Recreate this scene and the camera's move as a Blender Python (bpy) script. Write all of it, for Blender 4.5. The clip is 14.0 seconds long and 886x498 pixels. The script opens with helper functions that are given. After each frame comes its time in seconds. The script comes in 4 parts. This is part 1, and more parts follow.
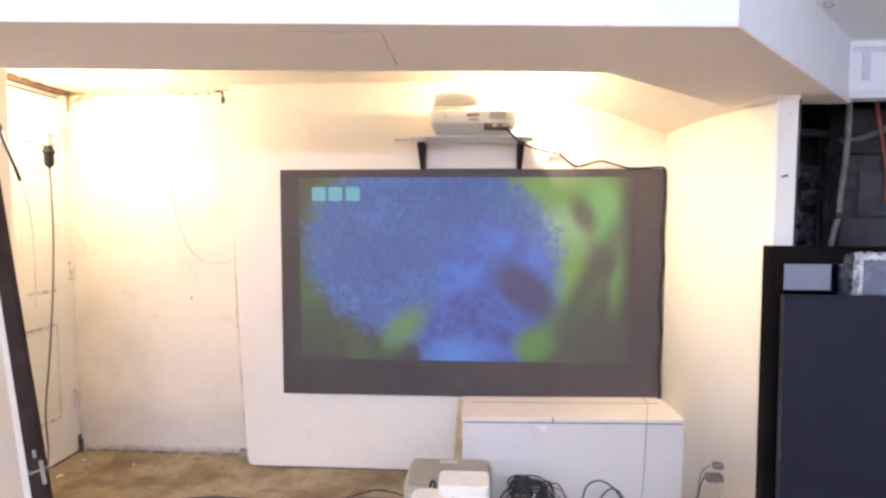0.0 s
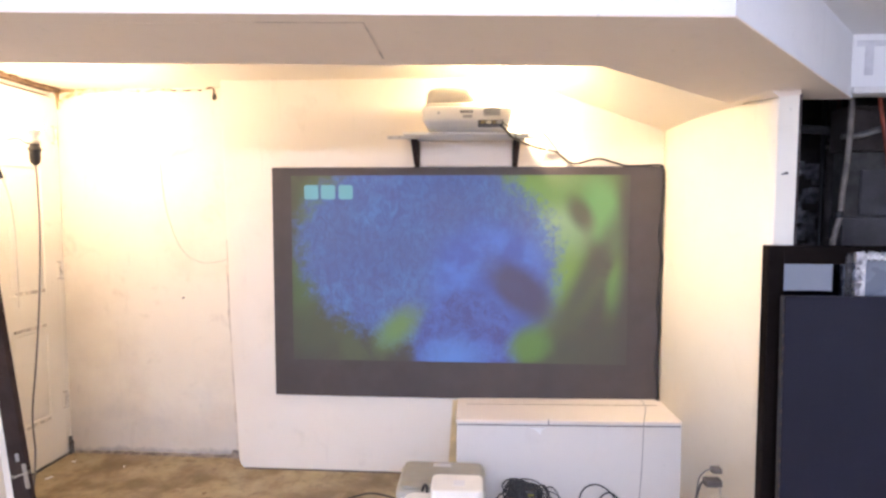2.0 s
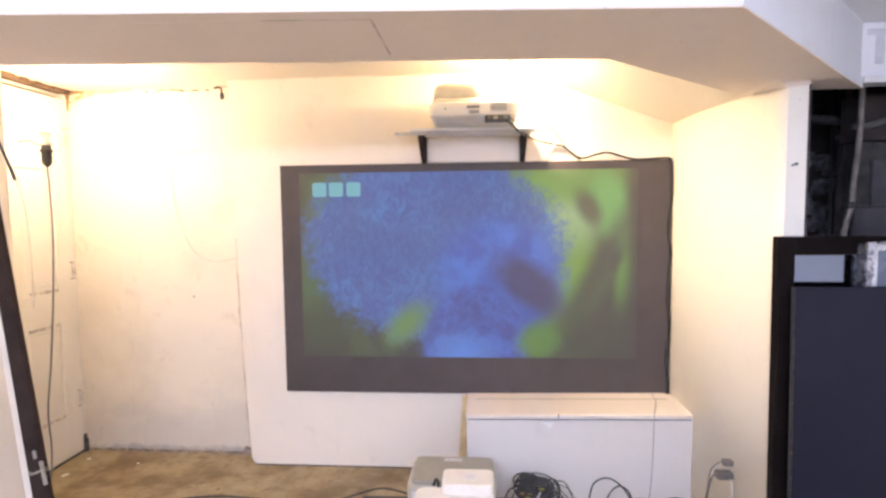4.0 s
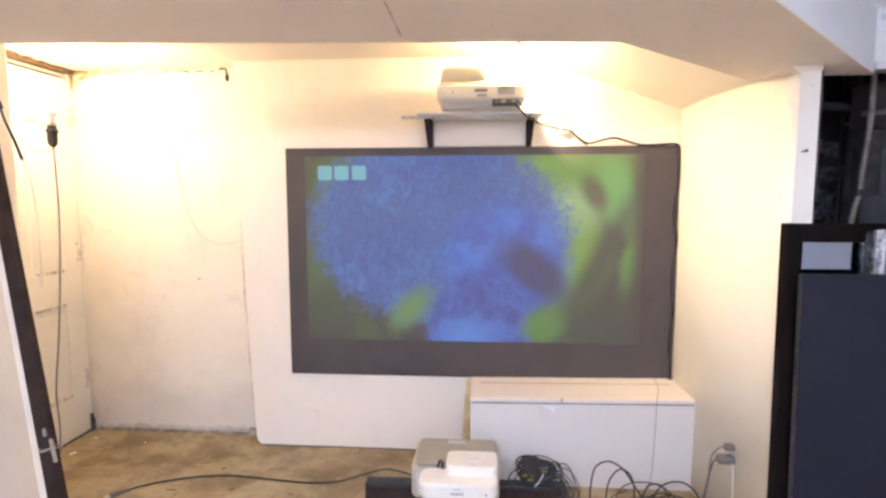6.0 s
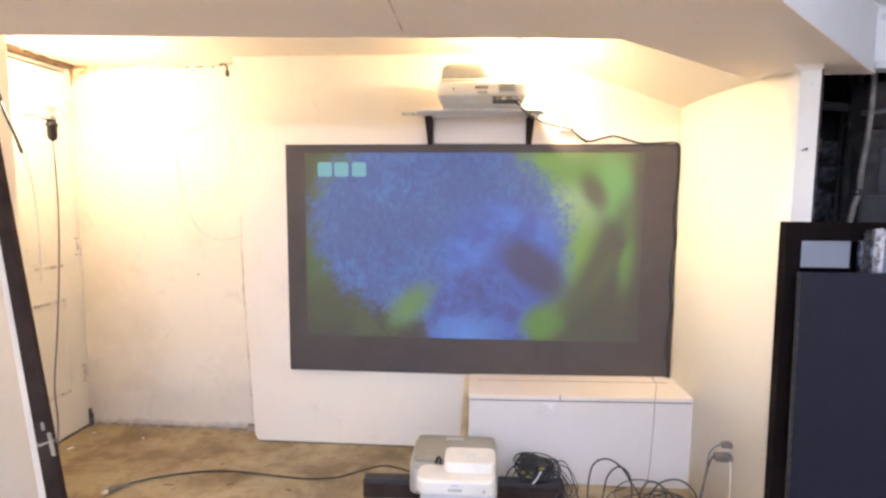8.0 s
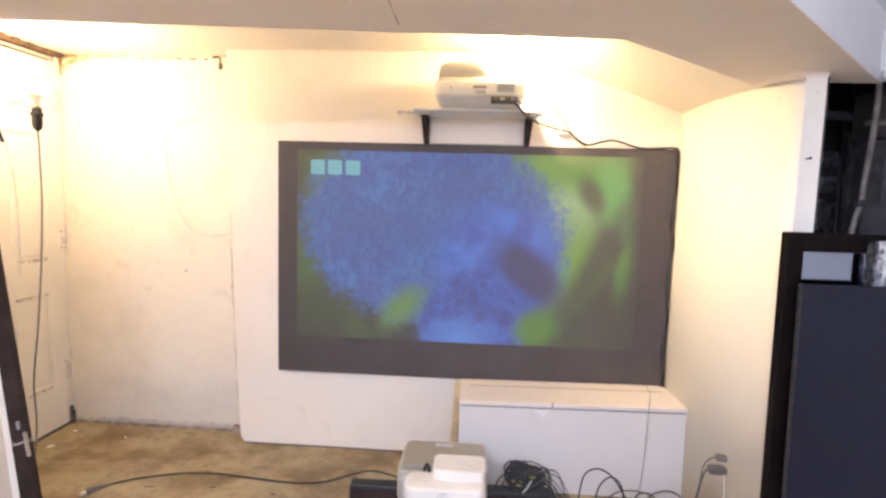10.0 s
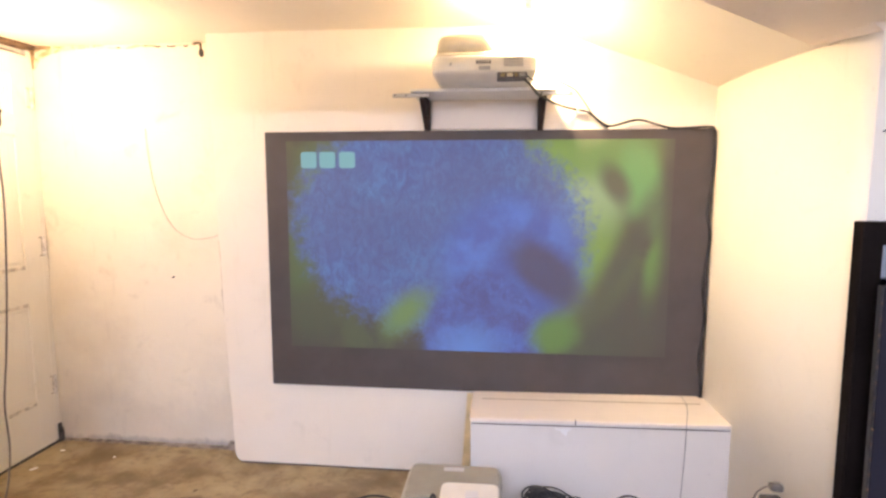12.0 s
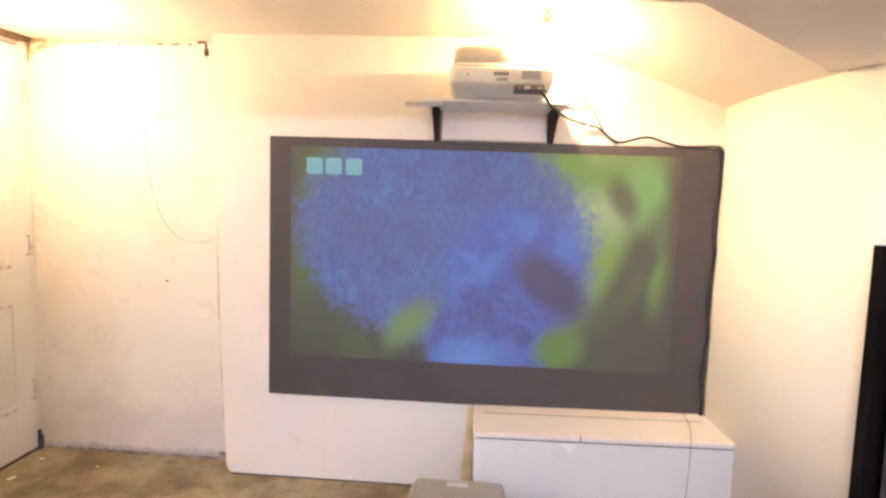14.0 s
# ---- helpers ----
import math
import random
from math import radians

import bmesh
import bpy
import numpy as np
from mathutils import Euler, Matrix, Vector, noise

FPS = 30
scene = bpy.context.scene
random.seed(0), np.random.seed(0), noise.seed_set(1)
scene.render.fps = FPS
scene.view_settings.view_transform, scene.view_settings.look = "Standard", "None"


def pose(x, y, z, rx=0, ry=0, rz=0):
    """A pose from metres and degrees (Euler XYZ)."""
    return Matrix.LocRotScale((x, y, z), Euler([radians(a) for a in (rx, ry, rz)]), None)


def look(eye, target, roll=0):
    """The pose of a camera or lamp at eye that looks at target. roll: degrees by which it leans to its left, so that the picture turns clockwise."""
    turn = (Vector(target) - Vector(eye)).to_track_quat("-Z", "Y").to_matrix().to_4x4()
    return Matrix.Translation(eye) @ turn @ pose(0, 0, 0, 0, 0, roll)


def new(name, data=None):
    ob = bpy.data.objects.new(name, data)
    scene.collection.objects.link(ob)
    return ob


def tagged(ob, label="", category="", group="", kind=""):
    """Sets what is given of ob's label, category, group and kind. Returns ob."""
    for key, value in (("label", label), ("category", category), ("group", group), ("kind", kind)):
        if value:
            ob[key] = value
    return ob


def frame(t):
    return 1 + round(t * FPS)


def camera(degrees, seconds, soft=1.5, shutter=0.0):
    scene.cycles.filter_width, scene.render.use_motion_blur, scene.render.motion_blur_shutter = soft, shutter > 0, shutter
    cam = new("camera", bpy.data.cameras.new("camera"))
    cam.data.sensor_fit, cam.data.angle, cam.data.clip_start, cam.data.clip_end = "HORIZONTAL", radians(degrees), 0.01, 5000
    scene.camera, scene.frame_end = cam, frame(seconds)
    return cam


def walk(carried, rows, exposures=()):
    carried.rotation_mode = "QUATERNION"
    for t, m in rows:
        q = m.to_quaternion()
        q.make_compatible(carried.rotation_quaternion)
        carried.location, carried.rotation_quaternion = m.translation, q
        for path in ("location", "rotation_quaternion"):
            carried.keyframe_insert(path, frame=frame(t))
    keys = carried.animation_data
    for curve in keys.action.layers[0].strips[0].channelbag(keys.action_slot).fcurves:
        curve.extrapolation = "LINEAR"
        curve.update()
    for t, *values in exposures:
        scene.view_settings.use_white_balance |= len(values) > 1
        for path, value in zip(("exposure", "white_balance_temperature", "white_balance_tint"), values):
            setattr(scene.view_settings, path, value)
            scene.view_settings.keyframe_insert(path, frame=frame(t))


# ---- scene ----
cam = camera(79.0, 14.0, soft=2.6)
PATH = [
    (0, (0.307, -0.377, 1.468), (0.193, 1.616, 1.343), 0.1),
    (0.5, (0.323, -0.36, 1.468), (0.201, 1.633, 1.349), -0.2),
    (1, (0.332, -0.337, 1.469), (0.217, 1.656, 1.352), -0.8),
    (1.5, (0.343, -0.327, 1.467), (0.232, 1.666, 1.345), -0.6),
    (2, (0.342, -0.325, 1.468), (0.223, 1.667, 1.338), 0.1),
    (2.5, (0.343, -0.323, 1.467), (0.211, 1.668, 1.328), 0.0),
    (3, (0.34, -0.325, 1.465), (0.203, 1.665, 1.325), -0.5),
    (5.5, (0.329, -0.338, 1.462), (0.175, 1.649, 1.289), -0.5),
    (6, (0.314, -0.336, 1.457), (0.165, 1.649, 1.262), -0.1),
    (6.5, (0.316, -0.334, 1.451), (0.155, 1.65, 1.254), 0.1),
    (7, (0.314, -0.333, 1.452), (0.149, 1.65, 1.251), -0.2),
    (7.5, (0.317, -0.334, 1.45), (0.157, 1.649, 1.247), -0.4),
    (8, (0.31, -0.339, 1.446), (0.166, 1.646, 1.248), 0.3),
    (10.5, (0.312, -0.231, 1.451), (0.187, 1.756, 1.255), 1.7),
    (11, (0.337, -0.112, 1.455), (0.182, 1.872, 1.255), 0.7),
    (11.5, (0.346, -0.017, 1.459), (0.181, 1.965, 1.254), 1.9),
    (12, (0.359, 0.019, 1.45), (0.161, 1.996, 1.226), 0.1),
    (12.5, (0.323, 0.023, 1.45), (0.168, 2.004, 1.222), -0.2),
    (13, (0.274, 0.028, 1.452), (0.106, 2.008, 1.225), 0.6),
    (13.5, (0.235, 0.034, 1.447), (0.073, 2.016, 1.239), 0.9),
    (14, (0.228, 0.036, 1.45), (0.107, 2.023, 1.263), 2.0),
]
# the clip's picture grows slowly warmer
TONE = [(0, 0.28, 6550, 11), (3, 0.30, 6760, 13), (5.5, 0.31, 6850, 12), (8, 0.30, 6900, 9), (10.5, 0.26, 7050, 12), (14, 0.24, 7350, 15)]
walk(cam, [(t, look(eye, target, roll)) for t, eye, target, roll in PATH], TONE)

# ---------------------------------------------------------------- world and light
world = bpy.data.worlds.new("world")
scene.world = world
world.use_nodes = True
world.node_tree.nodes["Background"].inputs[0].default_value = (0.6, 0.7, 1.0, 1)
world.node_tree.nodes["Background"].inputs[1].default_value = 0.02

WARM, WARM_SIDE = (1.0, 0.79, 0.52), (1.0, 0.80, 0.60)
COOL = (0.56, 0.642, 0.94)
BULB_LEFT, BULB_CEILING, ROOM_TUBE = 800.0, 1260.0, 128.0

# ---------------------------------------------------------------- helpers


def rgb(r, g, b):
    return (r, g, b, 1.0)


class Nodes:
    """Short calls for building a node material."""

    def __init__(self, name):
        self.mat = bpy.data.materials.new(name)
        self.mat.use_nodes = True
        self.nt = self.mat.node_tree
        self.bsdf = self.nt.nodes["Principled BSDF"]
        self.coord = self.nt.nodes.new("ShaderNodeTexCoord").outputs["Object"]

    def put(self, socket, value):
        if isinstance(value, bpy.types.NodeSocket):
            self.nt.links.new(value, socket)
        else:
            socket.default_value = value

    def noise(self, scale, detail=4.0, rough=0.55, stretch=None, dist=0.0, vec=None):
        v = vec or self.coord
        if stretch:
            m = self.nt.nodes.new("ShaderNodeMapping")
            self.nt.links.new(v, m.inputs[0])
            m.inputs["Scale"].default_value = stretch
            v = m.outputs[0]
        n = self.nt.nodes.new("ShaderNodeTexNoise")
        self.nt.links.new(v, n.inputs["Vector"])
        n.inputs["Scale"].default_value, n.inputs["Detail"].default_value = scale, detail
        n.inputs["Roughness"].default_value, n.inputs["Distortion"].default_value = rough, dist
        return n.outputs["Fac"]

    def ramp(self, fac, a, b, ca=0.0, cb=1.0):
        n = self.nt.nodes.new("ShaderNodeMapRange")
        n.interpolation_type = "SMOOTHSTEP"
        for i, v in enumerate((fac, a, b, ca, cb)):
            self.put(n.inputs[i], v)
        return n.outputs[0]

    def math(self, op, a, b=0.0, c=0.0):
        n = self.nt.nodes.new("ShaderNodeMath")
        n.operation = op
        for i, v in enumerate((a, b, c)):
            self.put(n.inputs[i], v)
        return n.outputs[0]

    def mix(self, fac, a, b):
        n = self.nt.nodes.new("ShaderNodeMix")
        n.data_type = "RGBA"
        self.put(n.inputs[0], fac)
        self.put(n.inputs[6], a)
        self.put(n.inputs[7], b)
        return n.outputs[2]

    def xyz(self, vec=None):
        n = self.nt.nodes.new("ShaderNodeSeparateXYZ")
        self.nt.links.new(vec or self.coord, n.inputs[0])
        return n.outputs

    def bump(self, height, strength=0.3, distance=0.004):
        n = self.nt.nodes.new("ShaderNodeBump")
        n.inputs["Strength"].default_value, n.inputs["Distance"].default_value = strength, distance
        self.put(n.inputs["Height"], height)
        self.nt.links.new(n.outputs[0], self.bsdf.inputs["Normal"])

    def done(self, color, rough=0.6, metal=0.0, spec=None):
        self.put(self.bsdf.inputs["Base Color"], color)
        self.put(self.bsdf.inputs["Roughness"], rough)
        self.put(self.bsdf.inputs["Metallic"], metal)
        if spec is not None:
            self.put(self.bsdf.inputs["Specular IOR Level"], spec)
        return self.mat


def plain(name, color, rough=0.5, metal=0.0, vary=0.12, scale=18.0, bump=0.1, spec=None, grain=160.0):
    n = Nodes(name)
    dark = rgb(*[c * (1 - vary) for c in color])
    lite = rgb(*[min(1, c * (1 + vary * 0.6)) for c in color])
    base = n.mix(n.ramp(n.noise(scale, 5), 0.3, 0.7), dark, lite)
    base = n.mix(n.ramp(n.noise(grain, 2), 0.45, 0.75, 0, 0.35), base, dark)
    n.bump(n.noise(grain, 3), bump, 0.002)
    r = n.ramp(n.noise(scale * 1.7, 4), 0.3, 0.7, max(0, rough - 0.07), min(1, rough + 0.09))
    return n.done(base, r, metal, spec)


def painted_wall(name, white, stain, patchy, damp=0.0, rough=0.82, lumps=0.25):
    """Old emulsion on plaster: broad blotches, scuffs, drips and, at the foot, a damp tide mark."""
    n = Nodes(name)
    base = n.mix(n.ramp(n.noise(1.6, 6, 0.6), 0.42, 0.72, 0, patchy), rgb(*white), rgb(*stain))
    base = n.mix(n.ramp(n.noise(7.0, 6, 0.65, dist=0.6), 0.56, 0.78, 0, patchy), base, rgb(*[c * 0.86 for c in stain]))
    base = n.mix(n.ramp(n.noise(5.0, 5, 0.6, stretch=(3.0, 3.0, 0.35)), 0.6, 0.8, 0, patchy * 0.7), base, rgb(*[c * 0.8 for c in stain]))
    base = n.mix(n.ramp(n.noise(55, 2), 0.70, 0.76, 0, 0.25), base, rgb(0.4, 0.36, 0.3))
    if damp:
        x, y, z = n.xyz()
        edge = n.math("ADD", z, n.math("MULTIPLY", n.math("SUBTRACT", n.noise(4.5, 6, 0.65), 0.5), 0.5))
        base = n.mix(n.ramp(edge, 0.10, 0.42, damp, 0), base, rgb(0.50, 0.47, 0.44))
        low = n.math("ADD", z, n.math("MULTIPLY", n.math("SUBTRACT", n.noise(11, 5, 0.7), 0.5), 0.09))
        base = n.mix(n.ramp(low, 0.005, 0.05, 0.6, 0), base, rgb(0.20, 0.19, 0.19))
    h = n.math("ADD", n.noise(9, 5), n.math("MULTIPLY", n.noise(120, 3), 0.25))
    n.bump(h, lumps, 0.012)
    return n.done(base, n.ramp(n.noise(12, 4), 0.3, 0.7, rough - 0.1, rough + 0.1))


M_WALL = painted_wall("cream_wall_paint", (0.825, 0.755, 0.65), (0.76, 0.68, 0.56), 0.45, lumps=0.12)
M_OLD = painted_wall("old_plaster_paint", (0.81, 0.745, 0.62), (0.65, 0.575, 0.46), 0.65, damp=0.42, lumps=0.45)
M_PARTITION = painted_wall("yellow_cream_paint", (0.91, 0.855, 0.735), (0.88, 0.82, 0.685), 0.3, rough=0.50, lumps=0.06)
M_CEIL = painted_wall("ceiling_paint", (0.82, 0.74, 0.635), (0.75, 0.66, 0.55), 0.35, lumps=0.10)
M_COOLWALL = painted_wall("white_wall_paint", (0.86, 0.86, 0.86), (0.77, 0.77, 0.78), 0.3, lumps=0.10)
# Soffit underside: warm bounce light is put into this beige.
M_SOFFITBOUNCE = painted_wall("soffit_beige_with_bounce", (0.90, 0.78, 0.66), (0.84, 0.71, 0.58), 0.35, lumps=0.08)
M_BOXING = painted_wall("boxing_paint", (0.81, 0.73, 0.64), (0.73, 0.645, 0.555), 0.3, lumps=0.10)
# Greyer boxing paint: the ledge front's dimmer, cooler light is in the colour.
M_BOXINGDIM = painted_wall("boxing_paint_dimmed", (0.70, 0.66, 0.61), (0.64, 0.60, 0.555), 0.3, lumps=0.10)
M_DOOR = painted_wall("door_gloss_paint", (0.80, 0.76, 0.67), (0.66, 0.61, 0.51), 0.4, rough=0.55, lumps=0.05)


def floor_material():
    n = Nodes("stained_concrete")
    a = n.mix(n.ramp(n.noise(3.1, 6, 0.58, dist=0.3), 0.34, 0.62), rgb(0.165, 0.112, 0.053), rgb(0.345, 0.275, 0.160))
    a = n.mix(n.ramp(n.noise(6.5, 6, 0.62, dist=0.4), 0.52, 0.70, 0, 0.62), a, rgb(0.14, 0.092, 0.042))
    a = n.mix(n.ramp(n.noise(4.3, 6, 0.6), 0.58, 0.75, 0, 0.6), a, rgb(0.42, 0.35, 0.235))
    a = n.mix(n.ramp(n.noise(17, 6, 0.7), 0.50, 0.66, 0, 0.50), a, rgb(0.15, 0.100, 0.048))
    a = n.mix(n.ramp(n.noise(26, 5, 0.7), 0.60, 0.74, 0, 0.35), a, rgb(0.44, 0.37, 0.25))
    a = n.mix(n.ramp(n.noise(52, 4, 0.7), 0.60, 0.75, 0, 0.35), a, rgb(0.14, 0.09, 0.04))
    n.bump(n.math("ADD", n.noise(14, 6), n.math("MULTIPLY", n.noise(150, 3), 0.3)), 0.35, 0.006)
    return n.done(a, n.ramp(n.noise(6, 5), 0.3, 0.7, 0.42, 0.75))


M_FLOOR = floor_material()
M_ROT = plain("rotten_brown_wood", (0.17, 0.105, 0.06), 0.8, vary=0.6, scale=14, bump=0.6)
M_EDGE = plain("brown_edge_grime_and_shade", (0.68, 0.60, 0.48), 0.8, vary=0.25, scale=12)
M_GRIME = plain("grey_grime", (0.10, 0.095, 0.09), 0.9, vary=0.5, scale=30)
M_TAPE = plain("yellowed_paint_strip", (0.80, 0.62, 0.33), 0.6, vary=0.2, scale=9)
M_SCREEN = plain("grey_screen_cloth", (0.061, 0.050, 0.048), 0.62, vary=0.08, scale=5, bump=0.08, grain=420)
M_BLACK = plain("black_painted_wood", (0.034, 0.021, 0.017), 0.75, spec=0.2, vary=0.4, scale=8)
M_BLACKPL = plain("black_plastic", (0.018, 0.018, 0.02), 0.38, vary=0.3, scale=25)
M_BLACKGLOSS = plain("black_gloss_bezel", (0.010, 0.0072, 0.0065), 0.45, vary=0.3, scale=6, bump=0.02, spec=0.03)
M_CABLE = plain("black_cable_rubber", (0.02, 0.02, 0.021), 0.5, vary=0.3, scale=60)
M_DUSTYCABLE = plain("dusty_cable_rubber", (0.060, 0.048, 0.038), 0.6, vary=0.4, scale=40)
M_GREYCORD = plain("grey_cord", (0.17, 0.155, 0.15), 0.5, vary=0.2, scale=40)
M_PALEWIRE = plain("pale_wire", (0.62, 0.57, 0.48), 0.6, vary=0.2)
M_WHITEPL = plain("white_plastic", (0.80, 0.765, 0.68), 0.35, vary=0.05, scale=12, bump=0.04)
M_BULBBASE = plain("bulb_base_plastic", (0.74, 0.68, 0.66), 0.4, vary=0.05)
M_CREAMPL = plain("aged_cream_plastic", (0.60, 0.55, 0.44), 0.42, vary=0.1, scale=9, bump=0.05)
M_GREYPL = plain("grey_plastic", (0.36, 0.35, 0.33), 0.45, vary=0.1)
M_LIGHTGREY = plain("light_grey_plastic", (0.56, 0.56, 0.56), 0.4, vary=0.08)
M_DARKMARK = plain("dark_print", (0.09, 0.085, 0.085), 0.6)
M_SHELF = plain("white_shelf_laminate", (0.78, 0.77, 0.75), 0.35, vary=0.06, scale=8)
M_METAL = plain("brushed_metal", (0.55, 0.53, 0.50), 0.35, 1.0, vary=0.2, scale=30)
M_HINGE = plain("painted_hinge_steel", (0.70, 0.66, 0.60), 0.45, 0.0, vary=0.4, scale=60)
M_HINGEGAP = plain("hinge_shadow_dirt", (0.40, 0.32, 0.23), 0.8, vary=0.4, scale=40)
M_DOORDIRTSHADE = plain("door_rail_dirt_and_shade", (0.66, 0.60, 0.51), 0.8, vary=0.4, scale=25)
M_BRASS = plain("old_brass", (0.42, 0.30, 0.12), 0.35, 1.0, vary=0.3, scale=40)
M_OLDBRASS = plain("dull_brass_connector", (0.28, 0.22, 0.10), 0.5, vary=0.3)
M_SILVER = plain("silver_frame", (0.70, 0.70, 0.72), 0.28, 0.8, vary=0.2, scale=25)
# Closet masonry: the closet's shade is put into a near-black base colour.
M_CLOSETSHADE = plain("closet_masonry_shaded", (0.044, 0.037, 0.036), 0.85, vary=0.6, scale=5, bump=0.5)
M_DUCT = plain("black_pipe", (0.030, 0.027, 0.028), 0.7, 0.0, vary=0.4, scale=9)
# Grey blocks, darkened in colour for the shade they stand in.
M_BLOCKSHADED = plain("grey_block_shaded", (0.060, 0.057, 0.062), 0.8, vary=0.45, scale=6, bump=0.4)
M_RUST = plain("rust_red_paint", (0.30, 0.06, 0.03), 0.6, vary=0.4)
M_NAVY = plain("navy_panel_film", (0.0108, 0.0110, 0.0210), 0.5, vary=0.10, scale=1.2, bump=0.02, spec=0.25)
M_PLUG = plain("dark_grey_plug", (0.13, 0.115, 0.105), 0.5, vary=0.3)
M_GREYHOSE = plain("dusty_grey_hose", (0.13, 0.125, 0.12), 0.6, vary=0.3)


def glass_dark():
    n = Nodes("glossy_display_glass")
    return n.done(n.mix(n.ramp(n.noise(3, 4), 0.3, 0.7), rgb(0.21, 0.24, 0.30), rgb(0.26, 0.285, 0.34)), 0.10, 1.0)


def bubble_wrap():
    n = Nodes("crinkled_clear_wrap")
    n.bump(n.noise(45, 4, 0.7, dist=1.5), 0.9, 0.02)
    return n.done(n.mix(n.ramp(n.noise(30, 4), 0.4, 0.65), rgb(0.30, 0.30, 0.33), rgb(0.85, 0.85, 0.9)), 0.14, 0.35)


def glow(name, color, strength):
    n = Nodes(name)
    n.put(n.bsdf.inputs["Base Color"], rgb(1, 1, 1))
    n.put(n.bsdf.inputs["Emission Color"], rgb(*color))
    n.put(n.bsdf.inputs["Emission Strength"], strength)
    return n.mat


M_GLASS = glass_dark()
M_WRAP = bubble_wrap()
M_BULB_L = glow("lit_bulb_glass", WARM_SIDE, BULB_LEFT)
M_BULB_C = glow("lit_bulb_glass_ceiling", WARM, BULB_CEILING)
M_BULB_SHOULDER = glow("lit_bulb_shoulder", WARM, 0.16 * BULB_CEILING)
M_TUBE = glow("lit_cool_tube", COOL, ROOM_TUBE)

# ---------------------------------------------------------------- mesh helpers


def box(bm, x0, x1, y0, y1, z0, z1, bevel=0.0, seg=2):
    vs = [bm.verts.new((x, y, z)) for x in (x0, x1) for y in (y0, y1) for z in (z0, z1)]
    faces = [bm.faces.new([vs[i] for i in q]) for q in ((0, 1, 3, 2), (4, 6, 7, 5), (0, 4, 5, 1), (2, 3, 7, 6), (0, 2, 6, 4), (1, 5, 7, 3))]
    if bevel:
        edges = list({e for f in faces for e in f.edges})
        bmesh.ops.bevel(bm, geom=edges, offset=bevel, segments=seg, affect="EDGES", profile=0.5)
    return vs


def prism(bm, outline, z0, z1, bevel=0.0, seg=2):
    """Upright prism over an outline in x, y."""
    lo = [bm.verts.new((x, y, z0)) for x, y in outline]
    hi = [bm.verts.new((x, y, z1)) for x, y in outline]
    n = len(outline)
    faces = [bm.faces.new(lo[::-1]), bm.faces.new(hi)]
    faces += [bm.faces.new((lo[i], lo[(i + 1) % n], hi[(i + 1) % n], hi[i])) for i in range(n)]
    bmesh.ops.recalc_face_normals(bm, faces=faces)
    if bevel:
        bmesh.ops.bevel(bm, geom=list({e for f in faces[:2] for e in f.edges}), offset=bevel, segments=seg, affect="EDGES", profile=0.5)


def slab(bm, outline, y0, y1, bevel=0.0):
    """Prism over an outline in x, z, going from y0 back to y1."""
    a = [bm.verts.new((x, y0, z)) for x, z in outline]
    b = [bm.verts.new((x, y1, z)) for x, z in outline]
    n = len(outline)
    faces = [bm.faces.new(a), bm.faces.new(b[::-1])]
    faces += [bm.faces.new((a[(i + 1) % n], a[i], b[i], b[(i + 1) % n])) for i in range(n)]
    bmesh.ops.recalc_face_normals(bm, faces=faces)
    if bevel:
        bmesh.ops.bevel(bm, geom=list(faces[0].edges), offset=bevel, segments=2, affect="EDGES", profile=0.5)


def rounded(x0, x1, z0, z1, r, n=5):
    pts = []
    for cx, cz, a in ((x1 - r, z1 - r, 0), (x0 + r, z1 - r, 90), (x0 + r, z0 + r, 180), (x1 - r, z0 + r, 270)):
        for i in range(n + 1):
            t = radians(a + 90 * i / n)
            pts.append((cx + r * math.cos(t), cz + r * math.sin(t)))
    return pts


def smooth_path(pts, steps=8):
    """Catmull-Rom points along a rough path."""
    p = [Vector(q) for q in pts]
    p = [2 * p[0] - p[1]] + p + [2 * p[-1] - p[-2]]
    out = []
    for i in range(1, len(p) - 2):
        a, b, c, d = p[i - 1:i + 3]
        for k in range(steps):
            t = k / steps
            out.append(0.5 * (2 * b + (c - a) * t + (2 * a - 5 * b + 4 * c - d) * t * t + (3 * b - a - 3 * c + d) * t ** 3))
    return out + [p[-2]]


def tube(bm, pts, r, sides=8, steps=8, smooth=True):
    path = smooth_path(pts, steps) if smooth else [Vector(q) for q in pts]
    rings, up = [], None
    for i, q in enumerate(path):
        d = (path[min(i + 1, len(path) - 1)] - path[max(i - 1, 0)]).normalized()
        if up is None:
            up = d.orthogonal().normalized()
        up = (up - d * up.dot(d)).normalized()
        side = d.cross(up)
        rr = r(i / max(1, len(path) - 1)) if callable(r) else r
        rings.append([bm.verts.new(q + rr * (math.cos(2 * math.pi * k / sides) * up + math.sin(2 * math.pi * k / sides) * side)) for k in range(sides)])
    for a, b in zip(rings, rings[1:]):
        for k in range(sides):
            f = bm.faces.new((a[k], a[(k + 1) % sides], b[(k + 1) % sides], b[k]))
            f.smooth = True
    bm.faces.new(rings[0][::-1])
    bm.faces.new(rings[-1])


